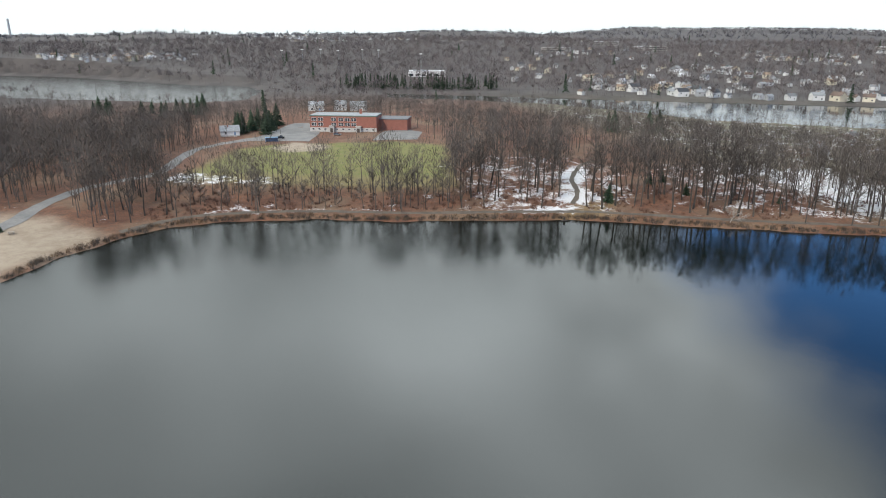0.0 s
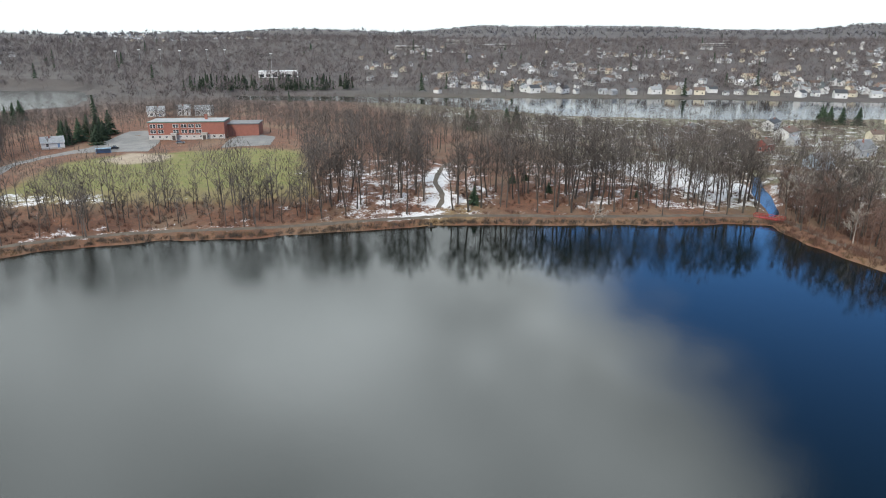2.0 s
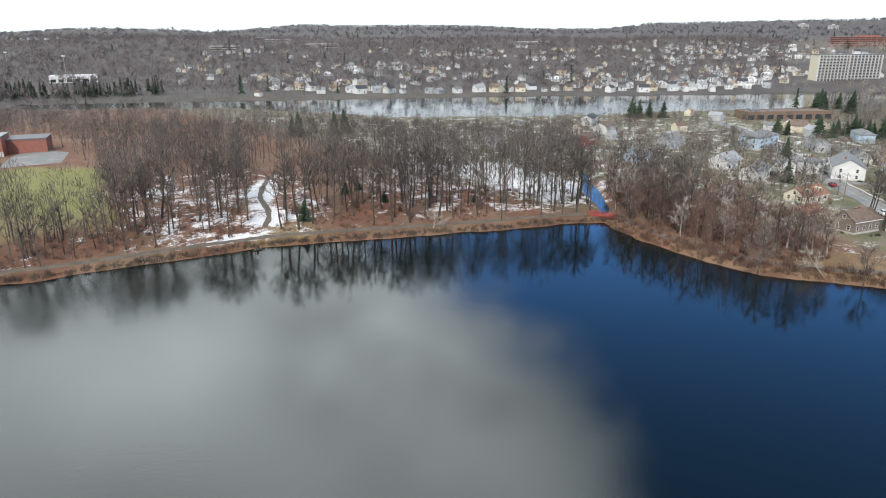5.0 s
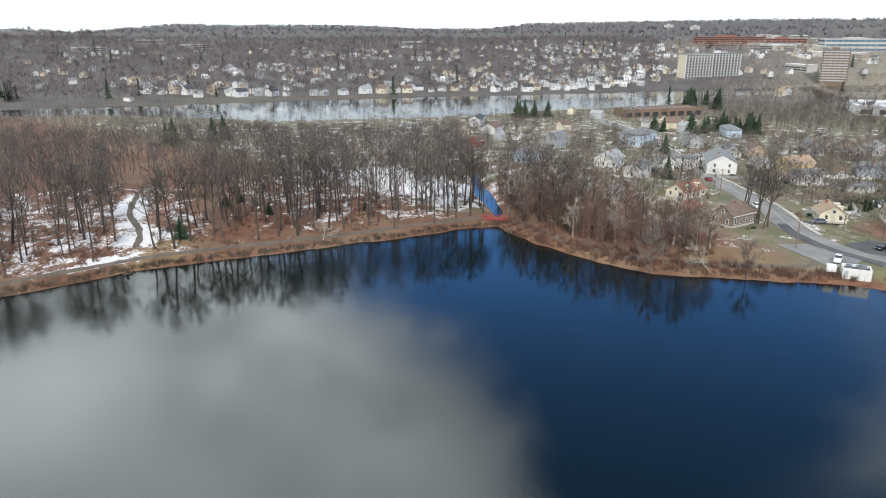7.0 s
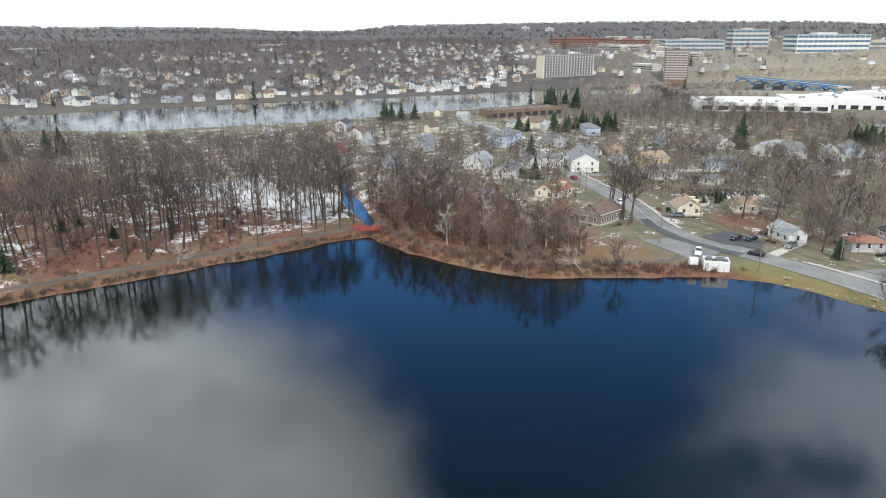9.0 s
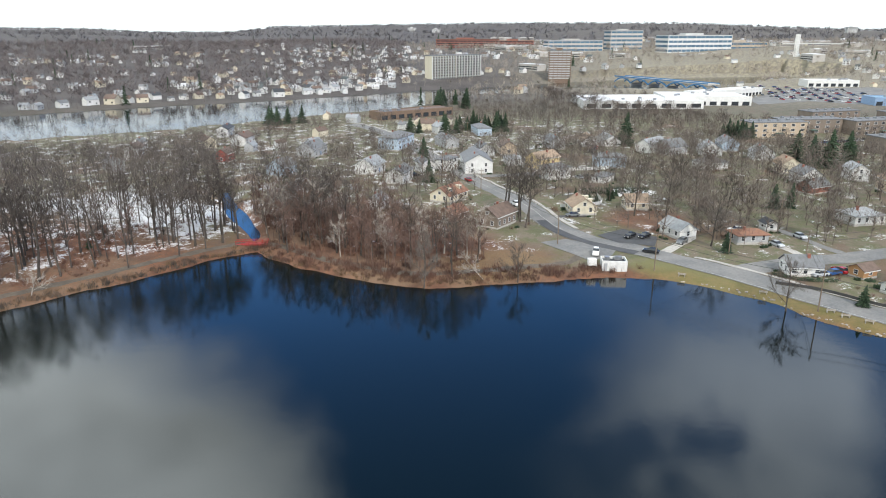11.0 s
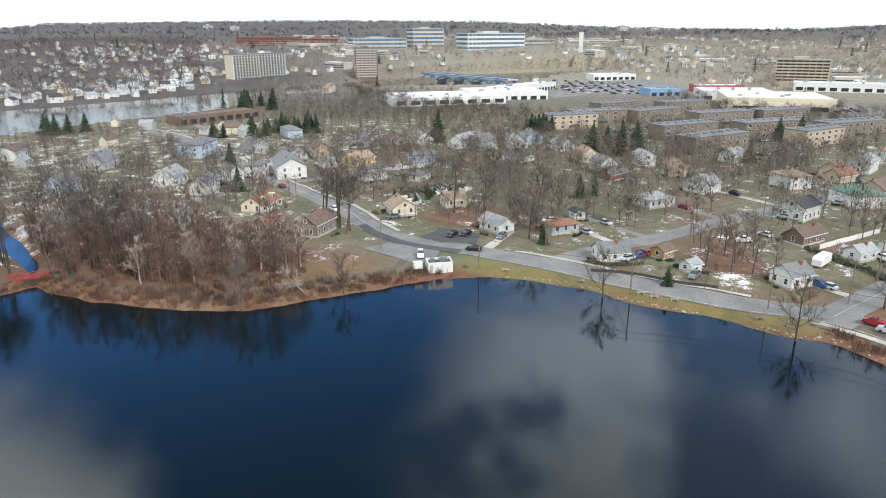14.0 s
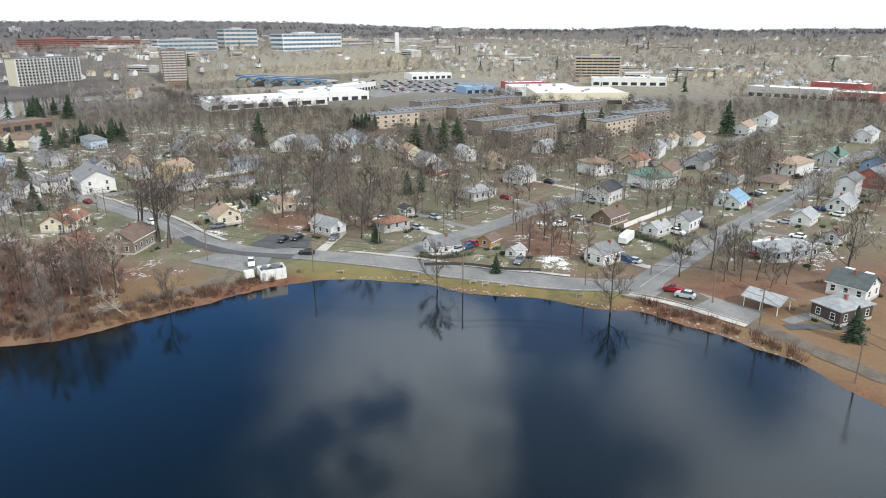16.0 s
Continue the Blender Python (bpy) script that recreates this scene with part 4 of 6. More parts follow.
def school():
    w, d, h = 40.0, 16.0, 8.6
    ob = root("school", pose(-58, 412, 4.4, 0, 0, -6), "long red brick school with a flat roof and white windows", "school")
    part("wall", boxes((-w / 2, w / 2, -d / 2, d / 2, -1, h)), PAINT["brick"], ob)
    part("basement_wall", boxes((-w / 2 - 0.05, w / 2 + 0.05, -d / 2 - 0.08, -d / 2 + 0.1, -1, 2.0)), PAINT["concrete"], ob, "pale painted basement storey")
    part("cornice", boxes((-w / 2 - 0.25, w / 2 + 0.25, -d / 2 - 0.25, d / 2 + 0.25, h, h + 0.45)), ROOF["green"], ob, "grey-green metal roof edge")
    part("roof", boxes((-w / 2, w / 2, -d / 2, d / 2, h + 0.45, h + 0.55)), ROOF["palegrey"], ob)
    part("chimney", boxes((8.0, 9.4, 1, 2.4, h + 0.4, h + 3.2)), PAINT["brick"], ob)
    for z in (3.0, 5.9):
        for x in (-17.5, -13.5, -5.6, -1.2, 2.6, 6.4):
            for k in (-0.75, 0.75):
                storey_window(ob, x + k, -d / 2 - 0.02, z, 0, 1.3, 1.7)
    for x in np.arange(-18, 19, 3.6):
        storey_window(ob, float(x), -d / 2 - 0.1, 0.6, 0, 1.3, 0.9)
    for x in (-6.5, 9.5):
        e = part("entrance", boxes((x - 1.4, x + 1.4, -d / 2 - 2.2, -d / 2, -1, 2.9), (x - 1.7, x + 1.7, -d / 2 - 2.5, -d / 2, 2.9, 3.15)), PAINT["concrete"], ob)
        part("door", boxes((x - 0.8, x + 0.8, -d / 2 - 2.27, -d / 2 - 2.15, -0.5, 1.9)), PAINT["darkbrown"], e)
    g = part("gym", boxes((w / 2, w / 2 + 17, 0, 15, -1, 6.2)), PAINT["brick"], ob)
    part("gym_roof", boxes((w / 2 - 0.2, w / 2 + 17.3, -0.3, 15.3, 6.2, 6.7)), ROOF["grey"], ob, "blue-grey metal roof edge")
    PLOTS.append(((-58, 412), 26))


school()
house(-96, 524, 4, 12, 9, 4.6, "gable", "white", "palegrey", False)
house(-78, 526, 8, 10, 9, 5.4, "gable", "white", "palegrey", False)
house(-64, 524, 0, 13, 9, 4.6, "gable", "grey", "palegrey", False)
house(-121, 388, 20, 11, 8, 3.2, "gable", "white", "palegrey", False)
dug = root("dugout", pose(-92, 366, tz(-92, 366), 0, 0, 12), "small blue-roofed shelter beside the ball field", "shelter")
part("roof", boxes((-3.4, 3.4, -1.2, 1.2, 2.2, 2.4)), ROOF["blue"], dug)
part("wall", boxes((-3.3, 3.3, 1.0, 1.15, -0.3, 2.2), (-3.3, -3.15, -1, 1, -0.3, 2.2), (3.15, 3.3, -1, 1, -0.3, 2.2)), PAINT["blue"], dug)


# ---- far buildings ----
def tower(name, x, y, z, turn, w, d, h, storeys, wall, glass, label, category, bays=10, roof="palegrey", top=0.6):
    """A flat-roofed block with a band of glazing and a row of piers on every storey."""
    ob = root(name, pose(x, y, z, 0, 0, turn), label, category, "large buildings of the far town")
    part("wall", boxes((-w / 2, w / 2, -d / 2, d / 2, -4, h)), wall, ob)
    part("roof", boxes((-w / 2 - 0.3, w / 2 + 0.3, -d / 2 - 0.3, d / 2 + 0.3, h, h + top)), ROOF[roof], ob)
    part("roof_house", boxes((-w * 0.18, w * 0.1, -d * 0.2, d * 0.25, h + top, h + top + 2.6)), wall, ob)
    s = h / storeys
    for k in range(storeys):
        part("window", boxes((-w / 2 + 0.8, w / 2 - 0.8, -d / 2 - 0.12, -d / 2 + 0.1, k * s + s * 0.35, k * s + s * 0.85),
                             (-w / 2 - 0.12, -w / 2 + 0.1, -d / 2 + 0.8, d / 2 - 0.8, k * s + s * 0.35, k * s + s * 0.85)), glass, ob)
    for i in range(bays + 1):
        px = -w / 2 + 0.8 + (w - 1.6) * i / bays
        part("pier", boxes((px - 0.25, px + 0.25, -d / 2 - 0.3, -d / 2 + 0.1, 0, h)), wall, ob)
    PLOTS.append(((x, y), max(w, d) * 0.55))
    return ob


def slab_block():
    ob = root("apartment_block", pose(722, 515, 2.5, 0, 0, -22), "cream ten-storey apartment slab with balconies by the long lake", "apartment block", "large buildings of the far town")
    h = 31.0
    for x0, x1, y0, n in ((-30, 4, 0, 9), (6, 42, 3, 9)):
        part("wall", boxes((x0, x1, y0, y0 + 16, -4, h)), PAINT["cream"] if x0 < 0 else PAINT["concrete"], ob)
        part("roof", boxes((x0 - 0.3, x1 + 0.3, y0 - 0.3, y0 + 16.3, h, h + 0.9)), ROOF["grey"], ob)
        for k in range(10):
            z = 1.0 + k * 3.0
            part("window", boxes((x0 + 0.8, x1 - 0.8, y0 - 0.1, y0 + 0.05, z + 0.5, z + 2.3)), M_GLASS, ob)
            part("balcony", boxes((x0 + 0.4, x1 - 0.4, y0 - 1.3, y0 - 0.1, z, z + 0.22), (x0 + 0.4, x1 - 0.4, y0 - 1.3, y0 - 1.2, z, z + 0.95)), PAINT["concrete"], ob)
        for i in range(n + 1):
            px = x0 + (x1 - x0) * i / n
            part("pier", boxes((px - 0.22, px + 0.22, y0 - 1.5, y0 + 0.1, 0, h)), M_TRIM, ob)
    PLOTS.append(((722, 515), 45))


slab_block()
tower("tower_block", 822, 424, 4, -62, 27, 14, 34, 12, PAINT["brown"], PAINT["grey"], "dark brown apartment tower with pale balconies", "tower block", 5, "grey")
tower("office_building", 1225, 590, 5, -50, 100, 40, 40, 6, PAINT["concrete"], M_BLUEGLASS, "wide office building with blue glass bands", "office building", 12)
tower("office_building", 1330, 535, 4, -50, 62, 40, 58, 8, PAINT["concrete"], M_BLUEGLASS, "tall hospital block with blue glass", "office building", 6)
# Its dark glass bands stand for the shade in the open decks.
tower("parking_garage", 1170, 515, 5, -48, 110, 30, 11, 3, PAINT["concrete"], M_GLASS, "long pale parking garage with dark open decks", "parking garage", 14)
tower("office_building", 1262, 385, 4, -42, 120, 40, 50, 7, PAINT["white"], M_BLUEGLASS, "white hospital building with blue glass bands", "office building", 14)
tower("office_building", 1340, 330, 4, -38, 90, 40, 38, 6, PAINT["tan"], M_BLUEGLASS, "tan hospital wing with blue glass bands", "office building", 10)
tower("office_building", 1215, 345, 4, -40, 120, 18, 20, 4, PAINT["concrete"], M_BLUEGLASS, "low pale office wing with ribbon windows", "office building", 14)
tower("office_building", 1295, 235, 4, -25, 80, 24, 13, 3, ROOF["charcoal"], M_BLUEGLASS, "dark glass pavilion beside the far water", "office building", 9, "grey")
tower("apartment_block", 1262, 842, 29, -55, 130, 18, 17, 5, PAINT["brick"], M_GLASS, "long red brick flats on the hillside", "apartment block", 14, "rust")
tower("apartment_block", 1310, 760, 28, -50, 80, 18, 15, 5, PAINT["brick"], M_GLASS, "red brick flats on the hillside", "apartment block", 9, "rust")
tower("apartment_block", 838, -62, 8, -95, 50, 16, 22, 7, PAINT["tan"], M_GLASS, "seven-storey tan apartment block among bare trees", "apartment block", 8)
mast = root("white_tower", pose(1190, 215, 9), "slender white tower with a crossbar", "tower")
part("shaft", boxes((-3, 3, -3, 3, -4, 47)), PAINT["white"], mast)
part("crossbar", boxes((-0.8, 0.8, -60, 20, 33, 34.2)), PAINT["white"], mast)


def flat_store(x, y, turn, w, d, h, wall, label, bays=8, roof="snow"):
    z = tz(x, y)
    ob = root("store", pose(x, y, z, 0, 0, turn), label, "store", "shops of the far town")
    part("wall", boxes((-w / 2, w / 2, -d / 2, d / 2, -2, h)), wall, ob)
    part("roof", boxes((-w / 2 + 0.4, w / 2 - 0.4, -d / 2 + 0.4, d / 2 - 0.4, h, h + 0.2)), ROOF[roof], ob, "white flat roof" if roof == "snow" else "")
    part("parapet", boxes((-w / 2, w / 2, -d / 2, -d / 2 + 0.35, h, h + 0.7), (-w / 2, w / 2, d / 2 - 0.35, d / 2, h, h + 0.7), (-w / 2, -w / 2 + 0.35, -d / 2, d / 2, h, h + 0.7)), wall, ob)
    for i in range(bays):
        px = -w / 2 + w * (i + 0.5) / bays
        part("opening", boxes((px - w / bays * 0.32, px + w / bays * 0.32, -d / 2 - 0.1, -d / 2 + 0.1, 0.3, min(h * 0.65, 3.4))), M_GLASS, ob)
    for i in range(5):
        px, py = rng.uniform(-w * 0.4, w * 0.4), rng.uniform(-d * 0.35, d * 0.35)
        part("roof_unit", boxes((px - 1.2, px + 1.2, py - 1, py + 1, h + 0.2, h + 1.7)), M_METAL, ob)
    PLOTS.append(((x, y), max(w, d) * 0.6))
    return ob


flat_store(590, 245, -55, 95, 55, 5.2, PAINT["white"], "huge white flat-roofed store among the trees")
flat_store(640, 205, -60, 70, 45, 7, PAINT["white"], "white flat-roofed store with a white roof")
flat_store(700, 200, -22, 95, 16, 7, PAINT["white"], "long white arcade of shops with dark openings", 18)
flat_store(630, -15, -85, 75, 60, 9, PAINT["cream"], "cream department store with a white roof", 3)
flat_store(690, 10, -80, 60, 40, 7, PAINT["white"], "white low flat-roofed shop building", 6)
flat_store(752, 22, -70, 45, 22, 6, PAINT["red"], "low shop with a red front", 5)
flat_store(700, 72, -60, 30, 22, 6, PAINT["blue"], "low shop with a bright blue roof", 4, "blue")
flat_store(770, -85, -95, 75, 24, 7, PAINT["white"], "long white flat-roofed warehouse by the trees", 8)
flat_store(660, -205, -128, 65, 26, 8, PAINT["concrete"], "pale grey row of low stores", 9)
flat_store(700, -265, -135, 45, 22, 8, PAINT["red"], "flat-roofed store with a red front", 5)
flat_store(640, -250, -128, 40, 26, 7, PAINT["brick"], "brown store with a blue sign board", 5)
flat_store(835, 130, -60, 50, 22, 6, PAINT["white"], "low white shops by the far water", 7)
flat_store(-20, 882, 0, 46, 26, 6, PAINT["white"], "long white-roofed building in far woods", 6)
flat_store(425, 352, -20, 62, 16, 5, PAINT["brown"], "long brown building with a brown roof near the lake", 9, "brown")


def flats(x, y, turn, w, label="brown-grey three-storey flats with dark windows and flat roof"):
    d, h = 13.0, 8.4
    ob = root("apartment_building", pose(x, y, tz(x, y), 0, 0, turn), label, "apartment building", "flats beside the neighbourhood")
    part("wall", boxes((-w / 2, w / 2, -d / 2, d / 2, -2, h)), PAINT["stone"] if w > 34 else PAINT["tan"], ob)
    part("roof", boxes((-w / 2 - 0.3, w / 2 + 0.3, -d / 2 - 0.3, d / 2 + 0.3, h, h + 0.45)), ROOF["grey"], ob)
    n = int(w / 5.5)
    for i in range(n):
        px = -w / 2 + w * (i + 0.5) / n
        for k in range(3):
            storey_window(ob, px, -d / 2 - 0.02, 0.7 + 2.75 * k, 0, 2.2, 1.3)
        part("roof_unit", boxes((px - 0.7, px + 0.7, -1, 1, h + 0.45, h + 1.4)), M_METAL, ob)
    part("awning", boxes((-2.2, 2.2, -d / 2 - 2.4, -d / 2, 2.3, 2.6)), ROOF["green"], ob, "turquoise entrance awning")
    PLOTS.append(((x, y), w * 0.5))


for a in ((468, 118, 140, 34), (494, 104, 140, 38), (442, 50, 145, 40), (400, 36, 150, 40), (470, 4, 140, 44), (440, -16, 150, 34), (478, -40, 140, 44), (515, 70, 150, 40), (515, 28, 140, 44), (548, 98, 150, 38), (566, 52, 140, 40), (540, -10, 140, 40)):
    flats(a[0], a[1], a[2] - 190, a[3])


def blue_bridge():
    ob = root("road_bridge", pose(806, 290, 1.5, 0, 0, 59), "long blue steel arch bridge over the water", "bridge")
    n, L0 = 5, 150.0
    part("deck", boxes((-L0 / 2, L0 / 2, -8, 8, 6.2, 7.4)), PAINT["concrete"], ob)
    part("railing", boxes((-L0 / 2, L0 / 2, -8.1, -7.9, 7.4, 8.4), (-L0 / 2, L0 / 2, 7.9, 8.1, 7.4, 8.4)), M_BLUESTEEL, ob)
    for i in range(n):
        x0, span = -L0 / 2 + L0 * i / n, L0 / n
        vs, fs = [], []
        for s in (-7.6, 7.6):
            k = len(vs)
            for j in range(13):
                t = j / 12
                z = 0.6 + 5.2 * (1 - (2 * t - 1) ** 2)
                for dz, dy in ((0, -0.5), (0, 0.5), (1.4, 0.5), (1.4, -0.5)):
                    vs.append((x0 + span * t, s + dy, z + dz))
            for j in range(12):
                for q in range(4):
                    a, b = k + 4 * j + q, k + 4 * j + (q + 1) % 4
                    fs.append((a, b, b + 4, a + 4))
        part("arch", (vs, fs), M_BLUESTEEL, ob)
        part("pier", boxes((x0 - 1.2, x0 + 1.2, -8, 8, -4, 1.6)), PAINT["concrete"], ob)


blue_bridge()


# ---- far houses ----
def far_house(wall, roof, w, d, h):
    ob = root("house", pose(0, 0, 0), f"far {WORDS.get(wall, wall)} house with a {WORDS.get(roof, roof)} gable roof", "house", "far houses round the long lake")
    rise = d / 2 * 0.7
    part("wall", wall_bm(w, d, h, rise, "gable"), PAINT[wall], ob)
    bm = bmesh.new()
    gable_roof(bm, w, d, h, rise)
    part("roof", bm, ROOF[roof], ob)
    part("chimney", boxes((1, 1.7, 0.4, 1.1, h, h + rise + 0.9)), PAINT["brick"], ob)
    for x, z in ((-w / 4, 3.2), (w / 4, 1.2)):
        part("window", boxes((x - 0.8, x + 0.8, -d / 2 - 0.06, -d / 2 + 0.05, z, z + 1.5)), M_GLASS, ob)
    return ob


FAR = [far_house(*a) for a in (("white", "grey", 12, 9, 5.6), ("white", "palegrey", 14, 9, 6.0), ("cream", "brown", 12, 9, 5.4), ("grey", "palegrey", 13, 9, 5.6),
       ("cream", "tan", 12, 9, 5.6), ("white", "palegrey", 11, 8, 5.2), ("white", "brown", 12, 8, 5.2), ("white", "grey", 10, 8, 5.0), ("white", "black", 13, 10, 6.0))]


def put_far(k, x, y, turn):
    k_size = rng.uniform(0.66, 0.95)
    m = pose(x, y, max(tz(x, y), 0.6), 0, 0, turn) @ Matrix.Diagonal((k_size, k_size, k_size, 1))
    if k in used:
        copy_thing(k, m)
    else:
        used.add(k)
        k.matrix_basis = m
    PLOTS.append(((x, y), 8))


LAKE_ROW = [(160, 735), (192, 692), (226, 655), (250, 634), (278, 622), (310, 610), (348, 600), (405, 586), (449, 562), (482, 548), (525, 536), (564, 524), (620, 512)]
for p in smooth_line(LAKE_ROW, 14)[:-1]:
    put_far(rng.choice(FAR), p.x + 4 + rng.uniform(-6, 6), p.y + 9 + rng.uniform(-5, 14), rng.uniform(-80, 30))
n = 0
while n < 165:
    az, r = radians(rng.choice((rng.uniform(4, 58), rng.uniform(30, 58), rng.uniform(75, 112)))), rng.uniform(640, 1350)
    x, y = 25 + r * math.sin(az), 40 + r * math.cos(az)
    if az > radians(70) and r < 760:
        r += 250
    ax, ay = np.array([x]), np.array([y])
    if min(float(signed(ax, ay, FAR_LAKE)[0]), float(signed(ax, ay, MALLS[0])[0]), float(signed(ax, ay, MALLS[1])[0])) < 12 or any(math.hypot(x - c[0], y - c[1]) < s + 6 for c, s in PLOTS[-400:]):
        continue
    put_far(rng.choice(FAR), x, y, rng.uniform(0, 180))
    n += 1
n = 0
while n < 12:
    x, y = rng.uniform(230, 420), rng.uniform(280, 400)
    if x * 0.6 + y < 470 or float(signed(np.array([x]), np.array([y]), FAR_LAKE)[0]) < 14 or any(math.hypot(x - c[0], y - c[1]) < s + 7 for c, s in PLOTS):
        n += 0.1
        continue
    put_far(rng.choice(FAR), x, y, rng.uniform(0, 180))
    n += 1

def tris_of(bm):
    bmesh.ops.triangulate(bm, faces=bm.faces[:])
    bm.verts.index_update()
    out = np.array([v.co[:] for v in bm.verts]), np.array([[v.index for v in f.verts] for f in bm.faces])
    bm.free()
    return out


def many(name, rows, pieces, label, category):
    """One mesh of many small alike things, each piece of them with its own material."""
    vs, fs, ms, k = [], [], [], 0
    for x, y, z, turn, size in rows:
        c, n = math.cos(turn) * size, math.sin(turn) * size
        for i, ((pv, pf), mat) in enumerate(pieces):
            vs.append(np.stack([pv[:, 0] * c - pv[:, 1] * n + x, pv[:, 0] * n + pv[:, 1] * c + y, pv[:, 2] * size + z], 1))
            fs.append(pf + k)
            ms.append(np.full(len(pf), i))
            k += len(pv)
    me = bpy.data.meshes.new(name)
    me.from_pydata(np.concatenate(vs).tolist(), [], np.concatenate(fs).tolist())
    for _, mat in pieces:
        me.materials.append(mat)
    me.polygons.foreach_set("material_index", np.concatenate(ms).astype(np.int32))
    return tagged(new(name, me), label, category, kind="stuff")


def house_pieces(wall, roof, w, d, h):
    bm = bmesh.new()
    gable_roof(bm, w, d, h, d * 0.36)
    return [(tris_of(wall_bm(w, d, h, d * 0.36, "gable")), PAINT[wall]), (tris_of(bm), ROOF[roof]),
            (tris_of(boxes(*[(x - 0.6, x + 0.6, -d / 2 - 0.06, d / 2 + 0.06, z, z + 1.5) for x in (-w / 4, w / 4) for z in (1.0, 3.6)])), M_GLASS)]


def spots(count, a0, a1, r0, r1, patchy, gap=11.0):
    """Spots over a sector of the far town, gathered in loose quarters, off the water and the shops."""
    out = []
    while len(out) < count:
        az, r = radians(rng.uniform(a0, a1)), rng.uniform(r0, r1)
        x, y = 25 + r * math.sin(az), 40 + r * math.cos(az)
        if float(waves(x, y, 0.011)) < patchy * rng.random() - 0.2:
            continue
        ax, ay = np.array([x]), np.array([y])
        if min(float(signed(ax, ay, q)[0]) for q in (FAR_LAKE, WEST_LAKE, *MALLS)) < 10 or any(math.hypot(x - c[0], y - c[1]) < s + 3 for c, s in BIG):
            continue
        out.append((x, y, tz(x, y), rng.uniform(0, 3.14), rng.uniform(0.62, 0.95)))
    return out


BIG = [(c, s) for c, s in PLOTS if math.hypot(c[0] - 25, c[1] - 40) > 540]
QUARTERS = spots(250, 6, 58, 650, 1250, 1.2) + spots(150, 36, 60, 720, 1500, 0.6) + spots(330, 60, 118, 640, 1700, 0.6) + spots(70, -32, -18, 1080, 1400, 0.5) + spots(70, -17, -2, 1750, 2050, 0.5)
for i, a in enumerate((("white", "grey", 10, 8, 5.4), ("white", "palegrey", 9, 7.5, 5.6), ("cream", "tan", 10, 8, 5.0), ("grey", "brown", 10, 7, 4.6), ("white", "charcoal", 8, 8, 5.8), ("white", "snow", 12, 8, 3.6))):
    many("far_houses", QUARTERS[i::6], house_pieces(*a), "small far " + WORDS.get(a[0], a[0]) + " houses among bare trees", "houses")
block = lambda w, d, h: [(tris_of(boxes((-w / 2, w / 2, -d / 2, d / 2, -3, h))), PAINT["concrete"]), (tris_of(boxes((-w / 2 + 0.5, w / 2 - 0.5, -d / 2 + 0.5, d / 2 - 0.5, h, h + 0.5))), ROOF["snow"]),
                         (tris_of(boxes(*[(-w / 2 + 1, w / 2 - 1, -d / 2 - 0.1, d / 2 + 0.1, z, z + 1.5) for z in np.arange(1.2, h - 1.6, 3.2)])), M_GLASS)]
many("far_buildings", spots(34, 56, 84, 950, 1900, 0.3), block(46, 18, 9), "pale flat-roofed buildings of the far town", "buildings")
many("far_buildings", spots(26, 84, 116, 620, 1500, 0.3), block(38, 18, 6), "low white-roofed commercial buildings", "buildings")
many("far_buildings", spots(8, 0, 34, 1250, 2100, 0.2), block(60, 22, 8), "long pale buildings in the far woods", "buildings")
for x, y, h in ((2060, 1590, 34), (2110, 1520, 32), (2490, 260, 36), (2480, 160, 30)):
    tower("tower_block", x, y, tz(x, y) - 6, -52, 30, 14, h * 0.6, 7, PAINT["white"], M_GLASS, "pale tower block on the far ridge", "tower block", 6)
sheet("pavement", [(670, 40), (700, 130), (650, 160), (700, 180), (800, 150), (840, 90), (800, 50)], M_ASPHALT, 0.15, 10)
sheet("pavement", [(560, -70), (600, -58), (690, -40), (740, -20), (700, -60), (620, -95)], M_ASPHALT, 0.15, 10)
car_shape = lambda c: [(tris_of(boxes((-2.2, 2.2, -0.9, 0.9, 0.35, 0.95))), CARPAINT[c]), (tris_of(boxes((-1.5, 0.9, -0.8, 0.8, 0.95, 1.4))), M_GLASS), (tris_of(boxes((-1.2, 0.5, -0.7, 0.7, 1.4, 1.47))), CARPAINT[c])]
LOT = [(690 + 3.1 * i + 2 * j, 60 + 13 * j + 1.2 * i) for j in range(8) for i in range(32) if rng.random() < 0.6]
LOT += [(600 + 3.2 * i, -74 + 9 * j + 0.55 * i) for j in range(3) for i in range(28) if rng.random() < 0.6]
LOT = [(x, y, tz(x, y) + 0.15, 1.2 + rng.choice((0, 3.14)), 1.0) for x, y in LOT]
for i, c in enumerate(("white", "silver", "black", "blue", "red")):
    many("parked_cars", LOT[i::5], car_shape(c), f"far {c} cars in the shop car park", "cars")


def flood_mast(x, y, h=22):
    ob = root("floodlight_mast", pose(x, y, tz(x, y)), "tall slender mast with lamps over a far sports field", "mast", "floodlight masts")
    vs, fs = [], []
    spike(vs, fs, Vector((0, 0, -0.5)), Vector((0, 0, h)), 0.32, 0.2, 6)
    part("pole", (vs, fs), M_METAL, ob)
    part("lamp", boxes((-1.8, 1.8, -0.25, 0.25, h - 0.3, h + 0.9)), M_TRIM, ob)


for x, y in ((-230, 1010), (-205, 1030), (-180, 1040), (-150, 1010), (-120, 1050), (-95, 1040), (-30, 960)):
    flood_mast(x, y)
stack = root("smokestack", pose(-1640, 2700, 30), "tall slender smokestack on the horizon", "chimney")
vs, fs = [], []
spike(vs, fs, Vector((0, 0, -5)), Vector((0, 0, 78)), 5.0, 3.6, 10)
part("shaft", (vs, fs), PAINT["grey"], stack)

